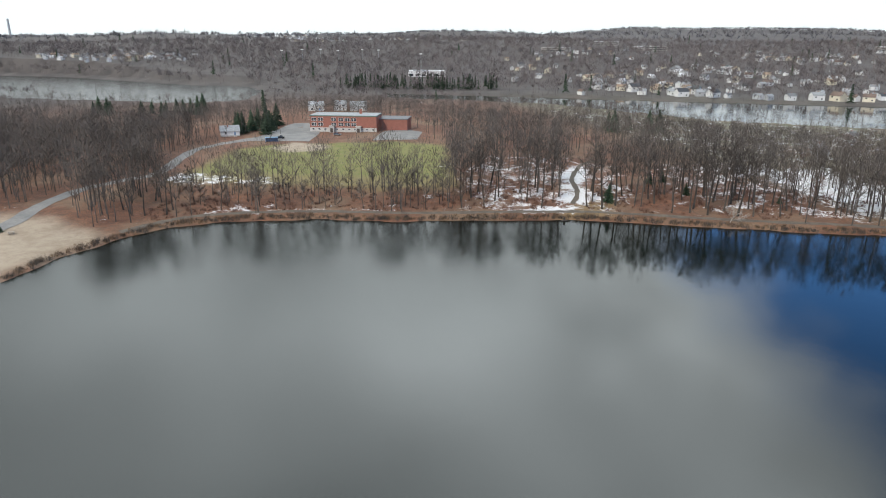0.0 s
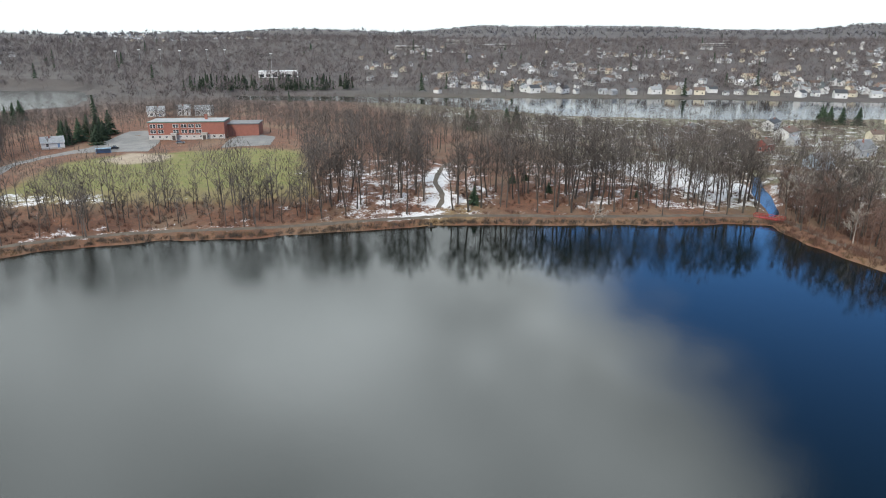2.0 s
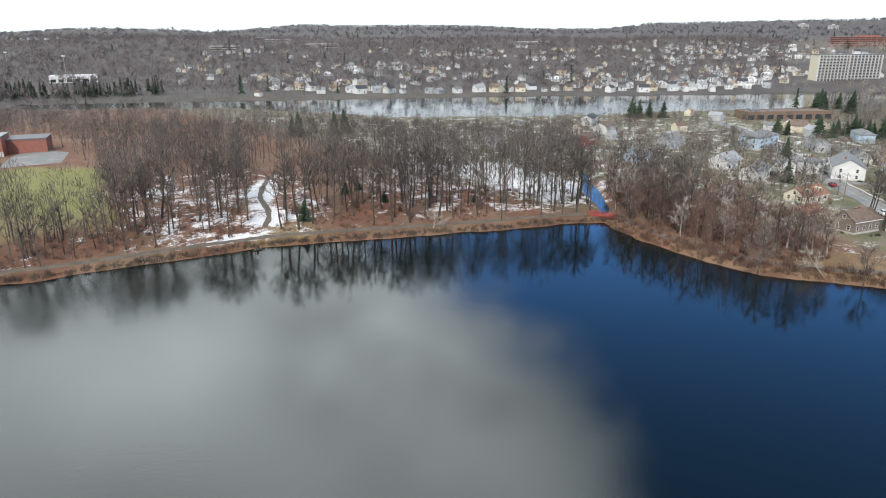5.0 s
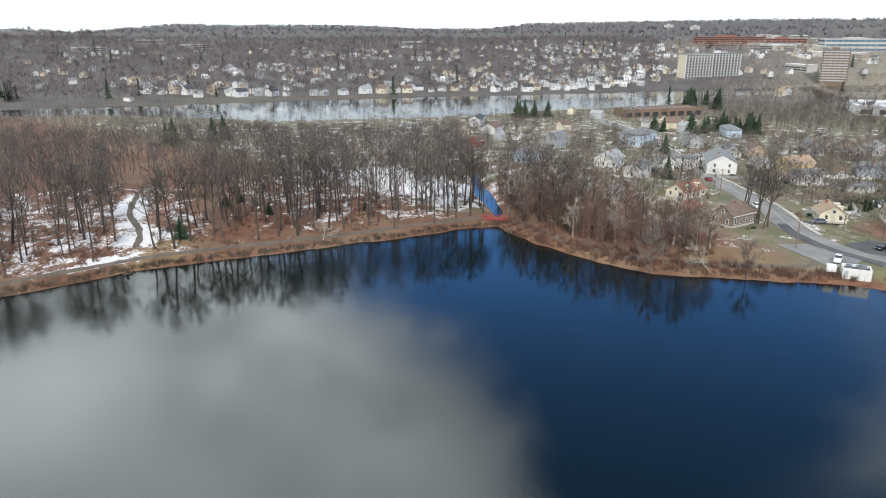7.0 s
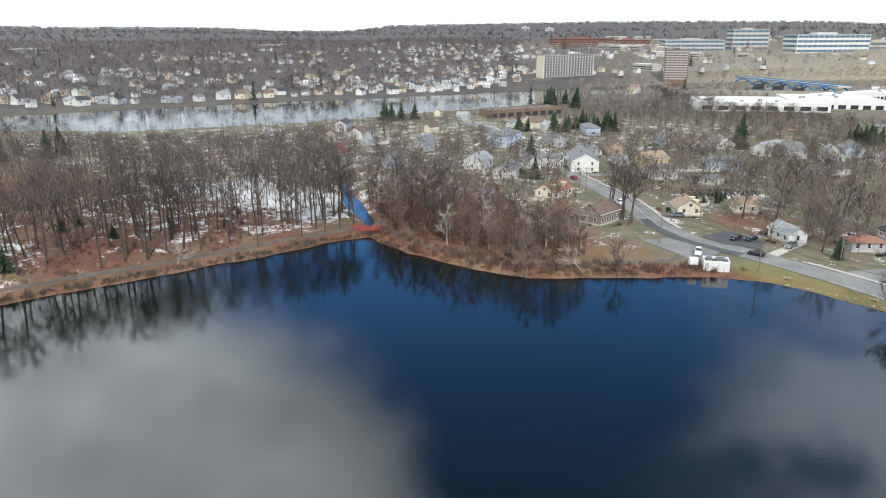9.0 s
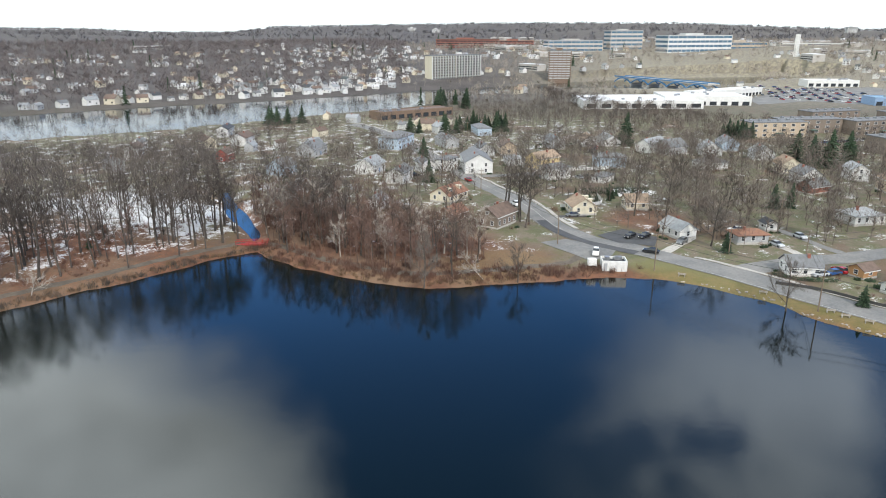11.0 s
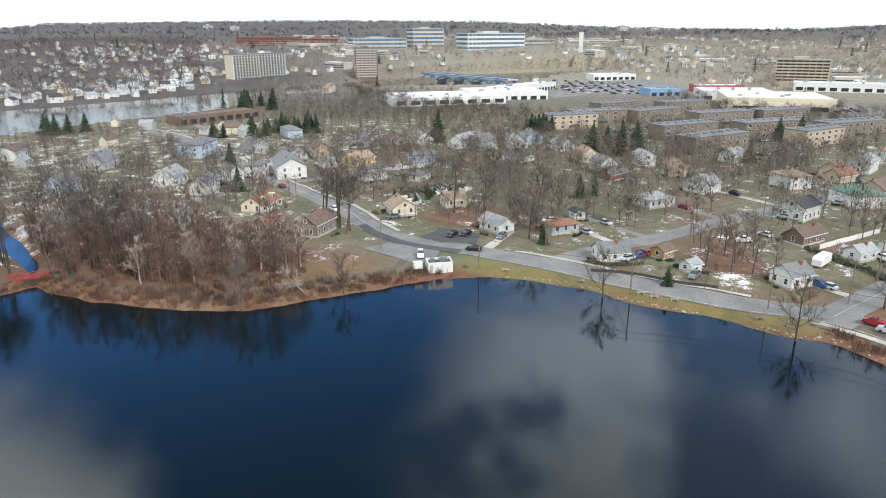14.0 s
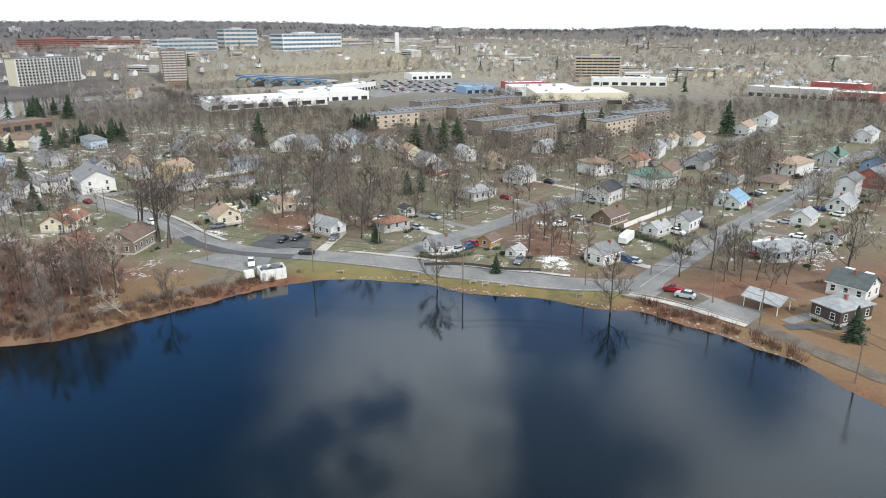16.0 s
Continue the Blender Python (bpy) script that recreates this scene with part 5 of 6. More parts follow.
# ---- woods near the water ----
TOWN = [(200, 210), (215, 150), (225, 120), (222, 20), (240, -80), (420, -190), (520, -100), (460, 60), (420, 250), (330, 330), (240, 330), (195, 270)]
G1, G2, G3 = "trees of the lakeside wood", "trees of the neighbourhood", "trees along the mown field"
W_NORTH = [(4, 226), (60, 224), (110, 214), (150, 208), (172, 225), (205, 275), (200, 330), (130, 345), (60, 345), (4, 345)]
W_WEST = [(-98, 206), (-112, 212), (-132, 222), (-200, 205), (-260, 260), (-260, 330), (-128, 330), (-118, 262), (-100, 245), (-88, 226)]
W_POINT = [(150, 196), (152, 150), (160, 137), (176, 136), (190, 150), (193, 170), (196, 200), (190, 225), (176, 236), (158, 206)]
near = lambda pts, lim: [p for p in pts if float(signed(np.array([p[0]]), np.array([p[1]]), LAKE)[0]) < lim]
for x, y in near(scatter(W_NORTH, 420, 4.2), 34)[:125]:
    plant(WOOD if rng.random() < 0.85 else RED, x, y, rng.uniform(0.82, 1.12), G1)
for x, y in near(scatter(W_WEST, 190, 4.4, 9), 40)[:58]:
    plant(WOOD, x, y, rng.uniform(0.75, 1.0), G1)
for x, y in near(scatter(W_POINT, 110, 3.4, 3), 30)[:52]:
    plant(RED + WOOD[:1] + PALE[:1], x, y, rng.uniform(0.72, 1.05), G1)
for i in range(36):
    x = -108 + 113 * i / 35 + rng.uniform(-1.5, 1.5)
    plant(THIN, x, 239 + 8 * math.sin(i * 1.7) + rng.uniform(-3, 3), rng.uniform(0.75, 1.15), G3)
for i in range(10):
    x = -84 + 86 * i / 9 + rng.uniform(-2, 2)
    plant(THIN, x, 230 + rng.uniform(-1, 2), rng.uniform(0.35, 0.6), G3)
for x, y, s in ((186, 65.5, 0.75), (174.5, 26, 0.85), (195, 6, 0.7), (200, -3, 0.8), (200, -9, 0.75), (168, 124, 0.6), (151.5, 141, 0.85), (195, 43, 0.4), (196, -34, 1.0)):
    plant(WIDE if s > 0.5 else THIN, x, y, s, G2)
for x, y, s in ((248, 112, 1.05), (243, 121, 1.05), (290, 119, 0.95), (222, 91, 1.0), (288, 152, 0.9), (260, 106, 1.0), (281, 184, 0.7), (256, 95, 0.9)):
    plant(WIDE, x, y, s, G2)
for x, y in scatter([(214, 136), (226, 150), (232, 162), (218, 158), (208, 142)], 8, 3, 3):
    plant(WOOD, x, y, rng.uniform(0.75, 0.95), G2)
for x, y in scatter([(208, 20), (238, 38), (230, 50), (208, 44)], 14, 4, 8):
    plant(RED, x, y, rng.uniform(0.55, 0.75), G2)
for x, y in scatter([(192, -2), (222, -18), (200, -30), (180, -10)], 16, 4, 8):
    plant(THIN, x, y, rng.uniform(0.6, 1.0), G2)


# ---- evergreens ----
def conifer(seed, h, r, tiers, label):
    g = random.Random(seed)
    tv, tf, cv, cf = [], [], [], []
    spike(tv, tf, Vector((0, 0, -0.3)), Vector((0, 0, h * 0.96)), h * 0.018, 0.03, 6)
    for i in range(tiers):
        f = i / (tiers - 1)
        z = h * (0.1 + 0.86 * f)
        rr = r * (1 - f) ** 0.8 * g.uniform(0.75, 1.15) + 0.25
        n = int(11 - 5 * f)
        for k in range(n):
            a = 6.2832 * (k + g.random() * 0.8) / n
            d = Vector((math.cos(a), math.sin(a), -0.12 - 0.2 * g.random()))
            ln = rr * g.uniform(0.65, 1.15)
            s = Vector((0, 0, z + g.uniform(-0.3, 0.3)))
            spike(cv, cf, s + Vector((0, 0, 0.1)), s + d * ln, 0.5 * h / 14, 0)
            for q in (0.4, 0.62, 0.82):
                for side in (-1, 1):
                    e = (d + Vector((-d.y, d.x, 0)) * side * 0.8 + unit(g) * 0.25).normalized()
                    spike(cv, cf, s + d * ln * q, s + d * ln * q + e * ln * 0.46, 0.34 * h / 14, 0)
    ob = root("evergreen_tree", pose(0, 0, 0), label, "evergreen tree")
    part("trunk", (tv, tf), M_BARK, ob)
    part("crown", (cv, cf), M_NEEDLE, ob)
    return ob


SPRUCE = [conifer(5, 15, 3.9, 19, "dense dark green spruce with a pointed top"), conifer(6, 15, 4.9, 14, "dark green pine with an uneven layered crown")]
for x, y, s in ((384, 177, 1.2), (373, 78, 1.15), (368, 84, 1.0), (380, 71, 1.1), (435, -80, 1.35), (248, 209, 0.65), (277, 233, 0.9), (160, -19, 0.5), (218, 86, 0.4), (282, 80, 0.6), (277, 84, 0.6)):
    plant(SPRUCE[:1], x, y, s, "evergreens")
for x, y, s in ((349, -101, 0.6), (195, 51.5, 0.35), (59, 237, 0.45), (89, 243, 0.3), (80, 259, 0.35), (86, 262, 0.3), (118, 232, 0.2), (-133, 196, 0.18), (372, 20, 0.7), (442, -10, 1.0), (446, 0, 0.9), (376, 92, 1.0)):
    plant(SPRUCE[1:], x, y, s, "evergreens")
for outline, n, s in (([(-125, 385), (-100, 390), (-98, 440), (-130, 440)], 14, 0.8), ([(345, 285), (400, 250), (410, 275), (360, 310)], 18, 0.7),
                      ([(-260, 480), (-170, 470), (-170, 520), (-260, 520)], 14, 0.8), ([(90, 395), (140, 380), (150, 400), (100, 420)], 7, 0.8),
                      ([(330, 395), (360, 380), (370, 395), (340, 410)], 5, 0.7), ([(470, 360), (500, 340), (520, 370), (490, 390)], 9, 1.0), ([(255, 150), (275, 138), (270, 128), (248, 140)], 8, 0.3),
                      ([(440, 130), (490, 90), (500, 105), (450, 145)], 14, 0.6)):
    for x, y in scatter(outline, n, 3.0):
        plant(SPRUCE, x, y, s * rng.uniform(0.75, 1.2), "evergreens")


# ---- woods and brush that nobody could count ----
def merged(name, rows, material, builder, label, category):
    vs, fs, k = [], [], 0
    protos = [builder(i) for i in range(8)]
    for x, y, z, s in rows:
        pv, pf = protos[rng.randrange(8)]
        a = rng.uniform(0, 6.2832)
        c, n = math.cos(a) * s, math.sin(a) * s
        q = np.stack([pv[:, 0] * c - pv[:, 1] * n + x, pv[:, 0] * n + pv[:, 1] * c + y, pv[:, 2] * s * rng.uniform(0.85, 1.15) + z], 1)
        vs.append(q)
        fs.append(pf + k)
        k += len(q)
    V, F = np.concatenate(vs), np.concatenate(fs)
    me = bpy.data.meshes.new(name)
    me.vertices.add(len(V))
    me.vertices.foreach_set("co", V.astype(np.float32).ravel())
    me.loops.add(F.size)
    me.loops.foreach_set("vertex_index", F.astype(np.int32).ravel())
    me.polygons.add(len(F))
    me.polygons.foreach_set("loop_start", np.arange(0, F.size, 3, dtype=np.int32))
    me.update(calc_edges=True)
    me.validate()
    me.materials.append(material)
    return tagged(new(name, me), label, category, kind="stuff")


def as_tris(vs, fs):
    f = []
    for q in fs:
        f.append(q[:3])
        if len(q) == 4:
            f.append((q[0], q[2], q[3]))
    return np.array(vs), np.array(f)


def crown_tree(seed, n, thick, r, top, low, size=0.3, limbs=6):
    """A trunk, a few limbs and a lobed, rounded crown of bare twigs."""
    g = random.Random(900 + seed)
    vs, fs = [], []
    c = Vector((g.uniform(-0.6, 0.6), g.uniform(-0.6, 0.6), low + (top - low) * 0.45))
    half = (top - low) * 0.55
    spike(vs, fs, Vector((0, 0, -0.5)), c + Vector((0, 0, half * 0.5)), 0.24, 0)
    lobes = [unit(g) for _ in range(6)]
    for i in range(limbs):
        d = Vector((math.cos(i * 2.4), math.sin(i * 2.4), g.uniform(0.4, 1.2)))
        s = Vector((c.x * 0.7, c.y * 0.7, low * g.uniform(0.75, 1.15)))
        spike(vs, fs, s, s + Vector((d.x * r, d.y * r, d.z * half)) * 0.75, 0.12, 0)
    for i in range(n):
        d = unit(g)
        if d.z < -0.45:
            d.z = -d.z
        bulge = 0.72 + 0.38 * max(max(d.dot(q) for q in lobes), 0.0) ** 2
        e = Vector((d.x * r, d.y * r, d.z * half)) * bulge
        p = c + e * g.random() ** 0.45
        w = (d * 0.55 + unit(g) * 0.75 + Vector((0, 0, 0.45))).normalized() * r * size * g.uniform(0.6, 1.3)
        blade(vs, fs, p - w * 0.5, p + w * 0.5, thick * g.uniform(0.7, 1.2))
    return as_tris(vs, fs)


def mid_tree(seed):
    return crown_tree(seed, 125, 0.075, 5.0 + 0.3 * (seed % 4), 20 + seed % 3, 7.5, 0.42)


def town_tree(seed):
    return crown_tree(seed + 20, 150, 0.1, 5.6 + 0.3 * (seed % 3), 15 + seed % 3, 4.5, 0.42, 9)


def far_tree(seed):
    return crown_tree(seed + 50, 34, 0.36, 5.2, 15, 3.0, 0.55, 0)


def hill_tree(seed):
    return crown_tree(seed + 80, 15, 1.1, 7.5, 10, -1.0, 0.8, 0)


def far_conifer(seed):
    g = random.Random(500 + seed)
    vs, fs = [], []
    for i in range(9):
        f = i / 8
        for k in range(6):
            a = g.uniform(0, 6.2832)
            s = Vector((0, 0, 14 * (0.12 + 0.85 * f)))
            spike(vs, fs, s + Vector((0, 0, 0.9)), s + Vector((math.cos(a), math.sin(a), -0.25)) * (3.6 * (1 - f) + 0.5) * g.uniform(0.7, 1.2), 0.75, 0)
    return as_tris(vs, fs)


def field_rows(n, box, keep, lo, hi):
    x = np.array([rng.uniform(box[0], box[1]) for _ in range(n)])
    y = np.array([rng.uniform(box[2], box[3]) for _ in range(n)])
    ok = keep(x, y) & (signed(x, y, FAR_LAKE) > 4) & (signed(x, y, WEST_LAKE) > 4) & (signed(x, y, LAKE) > 6) & (line_dist(x, y, CREEK) > 4.5)
    for r in ROADS:
        ok &= line_dist(x, y, r) > 7
    for c, s in PLOTS:
        ok &= np.hypot(x - c[0], y - c[1]) > s
    x, y = x[ok], y[ok]
    return [(a, b, c, rng.uniform(lo, hi)) for a, b, c in zip(x.tolist(), y.tolist(), terrain(x, y).tolist())]


SCHOOL_PLOT = [(-130, 360), (-90, 445), (-20, 440), (-8, 380), (2, 352), (5, 262), (-110, 262)]
in_town = lambda x, y: signed(x, y, TOWN) < 0
mid_keep = lambda x, y: ((signed(x, y, W_NORTH) > 0) | (signed(x, y, LAKE) > 15)) & ((signed(x, y, W_WEST) > 0) | (signed(x, y, LAKE) > 12)) & (line_dist(x, y, TRAIL) > 5) & (signed(x, y, FAR_LAKE) > 14) & (signed(x, y, SCHOOL_PLOT) > 0) & (y > 190) & (signed(x, y, MALLS[0]) > 0) & (~in_town(x, y)) & (signed(x, y, CLEARING) > 3)
def low_by_water(rows, near_only=0.0):
    """Shorter, sparser trees towards the shores of the far lakes."""
    a = np.array(rows)
    d = np.minimum(signed(a[:, 0], a[:, 1], FAR_LAKE), signed(a[:, 0], a[:, 1], WEST_LAKE) - 25)
    return [(x, y, z, (1 if near_only else min(1.0, max(0.68, 1 - (math.hypot(x - 25, y - 40) - 340) / 160))) * s * (1 if near_only and math.hypot(x - 25, y - 40) > (700 if x < -150 else 575) else 0.55 + 0.45 * min(1.0, max(0.0, (q - 60) / 170)))) for (x, y, z, s), q in zip(rows, d.tolist()) if (near_only and math.hypot(x - 25, y - 40) > (700 if x < -150 else 575)) or rng.random() < 0.6 + q / 110]


merged("woods", low_by_water(field_rows(9000, (-420, 520, 195, 640), mid_keep, 0.75, 1.1)), M_WOODS, mid_tree, "leafless grey-brown woods between the two lakes", "woods")
merged("woods", field_rows(900, (-330, -108, 222, 380), mid_keep, 0.7, 1.0), M_WOODS, mid_tree, "dense leafless wood beside the west road", "woods")
east_keep = lambda x, y: (x + 0.25 * y > 240) & (x + 0.25 * y > 245 + 40 * (y > 130) * (y < 175)) & (signed(x, y, MALLS[0]) > -40) & (signed(x, y, MALLS[1]) > 0)
merged("woods", low_by_water(field_rows(3600, (195, 700, -300, 400), east_keep, 0.5, 0.95)), M_TWIG, town_tree, "dark leafless trees among the streets of the town", "woods")
merged("woods", low_by_water(field_rows(2500, (195, 700, -300, 400), east_keep, 0.45, 0.9)), M_GREYTWIG, town_tree, "leafless trees among the streets of the town", "woods")
belt = [(p.x + rng.uniform(-9, 9), p.y + rng.uniform(-7, 7)) for p in smooth_line([(478, 150), (512, 205), (540, 255), (575, 305), (620, 345)], 2.4)]
belt += [(p.x + rng.uniform(-9, 9), p.y + rng.uniform(-7, 7)) for p in smooth_line([(560, -85), (540, -30), (580, 20), (600, 60)], 3.5)]
merged("woods", [(x, y, tz(x, y), rng.uniform(0.5, 0.85)) for x, y in belt], M_TWIG, town_tree, "belt of leafless trees in front of the stores", "woods")
dist = lambda x, y: np.hypot(x - 25, y - 40)
az_of = lambda x, y: np.degrees(np.arctan2(x - 25, y - 40))
front = lambda x, y: (az_of(x, y) > -50) & (az_of(x, y) < 135)
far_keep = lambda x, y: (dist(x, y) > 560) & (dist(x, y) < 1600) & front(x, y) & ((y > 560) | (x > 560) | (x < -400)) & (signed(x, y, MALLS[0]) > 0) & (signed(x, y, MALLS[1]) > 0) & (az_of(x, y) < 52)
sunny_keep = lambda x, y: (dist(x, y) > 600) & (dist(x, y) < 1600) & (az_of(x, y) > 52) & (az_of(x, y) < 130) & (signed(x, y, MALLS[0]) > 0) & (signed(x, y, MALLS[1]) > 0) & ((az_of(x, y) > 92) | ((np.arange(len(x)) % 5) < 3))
merged("woods", field_rows(17000, (400, 1650, -1100, 1100), sunny_keep, 0.6, 1.0), M_EASTWOODS, far_tree, "tan leafless woods round the far town, sunlight put into the colour", "woods")
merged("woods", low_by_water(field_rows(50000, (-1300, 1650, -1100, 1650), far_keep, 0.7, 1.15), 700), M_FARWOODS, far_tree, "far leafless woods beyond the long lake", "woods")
point_keep = lambda x, y: signed(x, y, W_POINT) < 0
merged("woods", field_rows(330, (148, 202, 122, 240), point_keep, 0.4, 0.75), M_REDTWIG, mid_tree, "thicket of small reddish leafless trees on the point", "woods")
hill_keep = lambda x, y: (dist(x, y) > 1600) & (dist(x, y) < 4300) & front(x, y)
merged("woods", [(x, y, z, q * (0.75 if math.hypot(x - 25, y - 40) > 2500 else 1.0)) for x, y, z, q in field_rows(21000, (-3400, 4400, -3200, 4400), hill_keep, 0.9, 1.6)], M_FARHILL, hill_tree, "wooded hills along the horizon, bluish with painted haze", "woods")
pine_keep = lambda x, y: (dist(x, y) > 480) & (dist(x, y) < 1900) & front(x, y) & (signed(x, y, MALLS[0]) > 0)
merged("evergreens", field_rows(330, (-1000, 1500, -800, 1700), pine_keep, 0.7, 1.2), M_NEEDLE, far_conifer, "scattered far dark evergreens", "evergreens")
PINE_ROW = [(x, y, tz(x, y), rng.uniform(0.7, 1.0)) for x, y in ((rng.uniform(-110, 60), rng.uniform(735, 770)) for _ in range(110))]
merged("evergreens", PINE_ROW, M_NEEDLE, far_conifer, "dense row of pines behind the long lake", "evergreens")


def tuft(seed, n=26, h=1.0, r=0.8, thick=0.03):
    g = random.Random(300 + seed)
    vs, fs = [], []
    for i in range(n):
        a, q = g.uniform(0, 6.2832), r * math.sqrt(g.random())
        s = Vector((math.cos(a) * q, math.sin(a) * q, -0.1))
        blade(vs, fs, s, s + Vector((g.uniform(-0.5, 0.5), g.uniform(-0.5, 0.5), 1)) * h * g.uniform(0.5, 1.1), thick * 1.5)
    return as_tris(vs, fs)


def along(pts, gap, off, jitter):
    rows = []
    for p in smooth_line(pts, gap):
        x, y = p.x + rng.uniform(-jitter, jitter) + off[0], p.y + rng.uniform(-jitter, jitter) + off[1]
        rows.append((x, y))
    a = np.array(rows)
    z, d = terrain(a[:, 0], a[:, 1]), signed(a[:, 0], a[:, 1], LAKE)
    return [(x, y, h, rng.uniform(0.5, 1.3)) for (x, y), h, q in zip(rows, z.tolist(), d.tolist()) if h > 0.12]


merged("reeds", along(LAKE[:19], 0.5, (0, 1.5), 2.0) + along(LAKE[19:22], 0.5, (2, 1), 1.5), M_STRAW, tuft, "dry straw-coloured reeds along the bank", "reeds")
shrub = lambda i: tuft(i + 20, 40, 1.9, 1.1, 0.03)
merged("brush", along(LAKE[14:24], 0.45, (4, 2), 3.5) + along(LAKE[30:34], 0.8, (2, -1), 1.5), M_BRUSH, shrub, "reddish leafless brush on the bank", "brush")
merged("brush", [r for r in along(LAKE[:16], 0.7, (0, 1.0), 1.2) if rng.random() < 0.75], M_BARK, lambda i: tuft(i + 40, 30, 1.5, 0.9, 0.03), "dark low brush along the waterline", "brush")
brush_rows = field_rows(1500, (-100, 200, 215, 262), lambda x, y: (signed(x, y, LAKE) < 42) & (signed(x, y, FIELD) > 1) & (line_dist(x, y, SHORE_PATH) > 2) & (line_dist(x, y, TRAIL) > 4), 0.35, 0.9)
merged("brush", brush_rows, M_BRUSH, shrub, "low leafless undergrowth in the wood", "brush")
pt_rows = field_rows(900, (148, 200, 125, 250), lambda x, y: (signed(x, y, W_POINT) < 0) & (line_dist(x, y, SHORE_PATH_B) > 2), 0.5, 1.2)
merged("brush", pt_rows, M_BRUSH, shrub, "reddish undergrowth on the wooded point", "brush")


def stone(seed):
    g = random.Random(seed)
    bm = bmesh.new()
    bmesh.ops.create_icosphere(bm, subdivisions=1, radius=0.4)
    for v in bm.verts:
        v.co = v.co * g.uniform(0.75, 1.2)
        v.co.z *= 0.65
    vs, fs = [tuple(v.co) for v in bm.verts], [tuple(v.index for v in f.verts) for f in bm.faces]
    bm.free()
    return as_tris(vs, fs)


edge = [(x, y, max(z - 0.1, -0.1), s * 0.8) for x, y, z, s in along(LAKE[24:34], 0.7, (0.4, 0), 0.7)]
merged("stones", edge, M_STONE, stone, "rough stones lining the water's edge", "stones")


# ---- drives and shrubs round the houses ----
def drives():
    ends = [q for r in ROADS[:6] for q in smooth_line(r, 3)]
    for (x, y), s in PLOTS[:75]:
        if math.hypot(x - 30, y - 50) > 330:
            continue
        q = min(ends, key=lambda e: math.hypot(e.x - x, e.y - y))
        L0 = math.hypot(q.x - x, q.y - y)
        if 9 < L0 < 34:
            u = ((q.x - x) / L0, (q.y - y) / L0)
            o = s * 0.75
            a, b = (x - u[1] * o, y + u[0] * o), (q.x - u[1] * o - u[0] * 3.6, q.y + u[0] * o - u[1] * 3.6)
            ribbon("driveway", [a, ((a[0] + b[0]) / 2 + 0.3, (a[1] + b[1]) / 2), b], 2.8, rng.choice((M_ASPHALT, M_NEWASPHALT, M_GRAVEL, M_CONC)), 0.09, ragged=0.15)
            if rng.random() < 0.8:
                DRIVE_CARS.append((a[0] * 0.6 + b[0] * 0.4, a[1] * 0.6 + b[1] * 0.4, math.degrees(math.atan2(u[1], u[0]))))


DRIVE_CARS = []
drives()
bush = lambda i: (lambda t: (t[0] * np.array([1, 1, 0.9]), t[1]))(tuft(i + 60, 60, 1.0, 0.7, 0.13))
bush_rows = []
for (x, y), s in PLOTS[:85]:
    for _ in range(5):
        a = rng.uniform(0, 6.2832)
        px, py = x + math.cos(a) * (s + 0.2), y + math.sin(a) * (s + 0.2)
        bush_rows.append((px, py, tz(px, py), rng.uniform(0.5, 1.2)))
merged("shrubs", bush_rows, M_NEEDLE, bush, "dark green shrubs round the houses", "shrubs")
twig_bush = [(x + rng.uniform(-9, 9), y + rng.uniform(-9, 9)) for (x, y), s in PLOTS[:85] for _ in range(5)]
twig_bush = [(x, y, tz(x, y), rng.uniform(0.5, 1.1)) for x, y in twig_bush if min(float(line_dist(np.array([x]), np.array([y]), r)[0]) for r in ROADS) > 5]
merged("brush", twig_bush, M_BRUSH, shrub, "leafless bushes in the yards", "brush")

# ---- street furniture, cars and small things ----
def wheel_mesh(r, w):
    bm = bmesh.new()
    bmesh.ops.create_cone(bm, cap_ends=True, segments=12, radius1=r, radius2=r, depth=w, matrix=pose(0, 0, 0, 90, 0, 0))
    me = bpy.data.meshes.new("wheel")
    bm.to_mesh(me)
    bm.free()
    me.materials.append(M_TYRE)
    return me


WHEEL = wheel_mesh(0.34, 0.22)


def shell(profile, half, inset=0.0):
    """A car body: a side outline drawn out sideways, its roof line drawn in by inset."""
    n = len(profile)
    top = max(p[1] for p in profile)
    low = min(p[1] for p in profile)
    vs = [(x, s * (half - inset * (z - low) / max(top - low, 0.01)), z) for s in (-1, 1) for x, z in profile]
    fs = [tuple(range(n)), tuple(range(2 * n - 1, n - 1, -1))] + [(i + n, (i + 1) % n + n, (i + 1) % n, i) for i in range(n)]
    return vs, fs


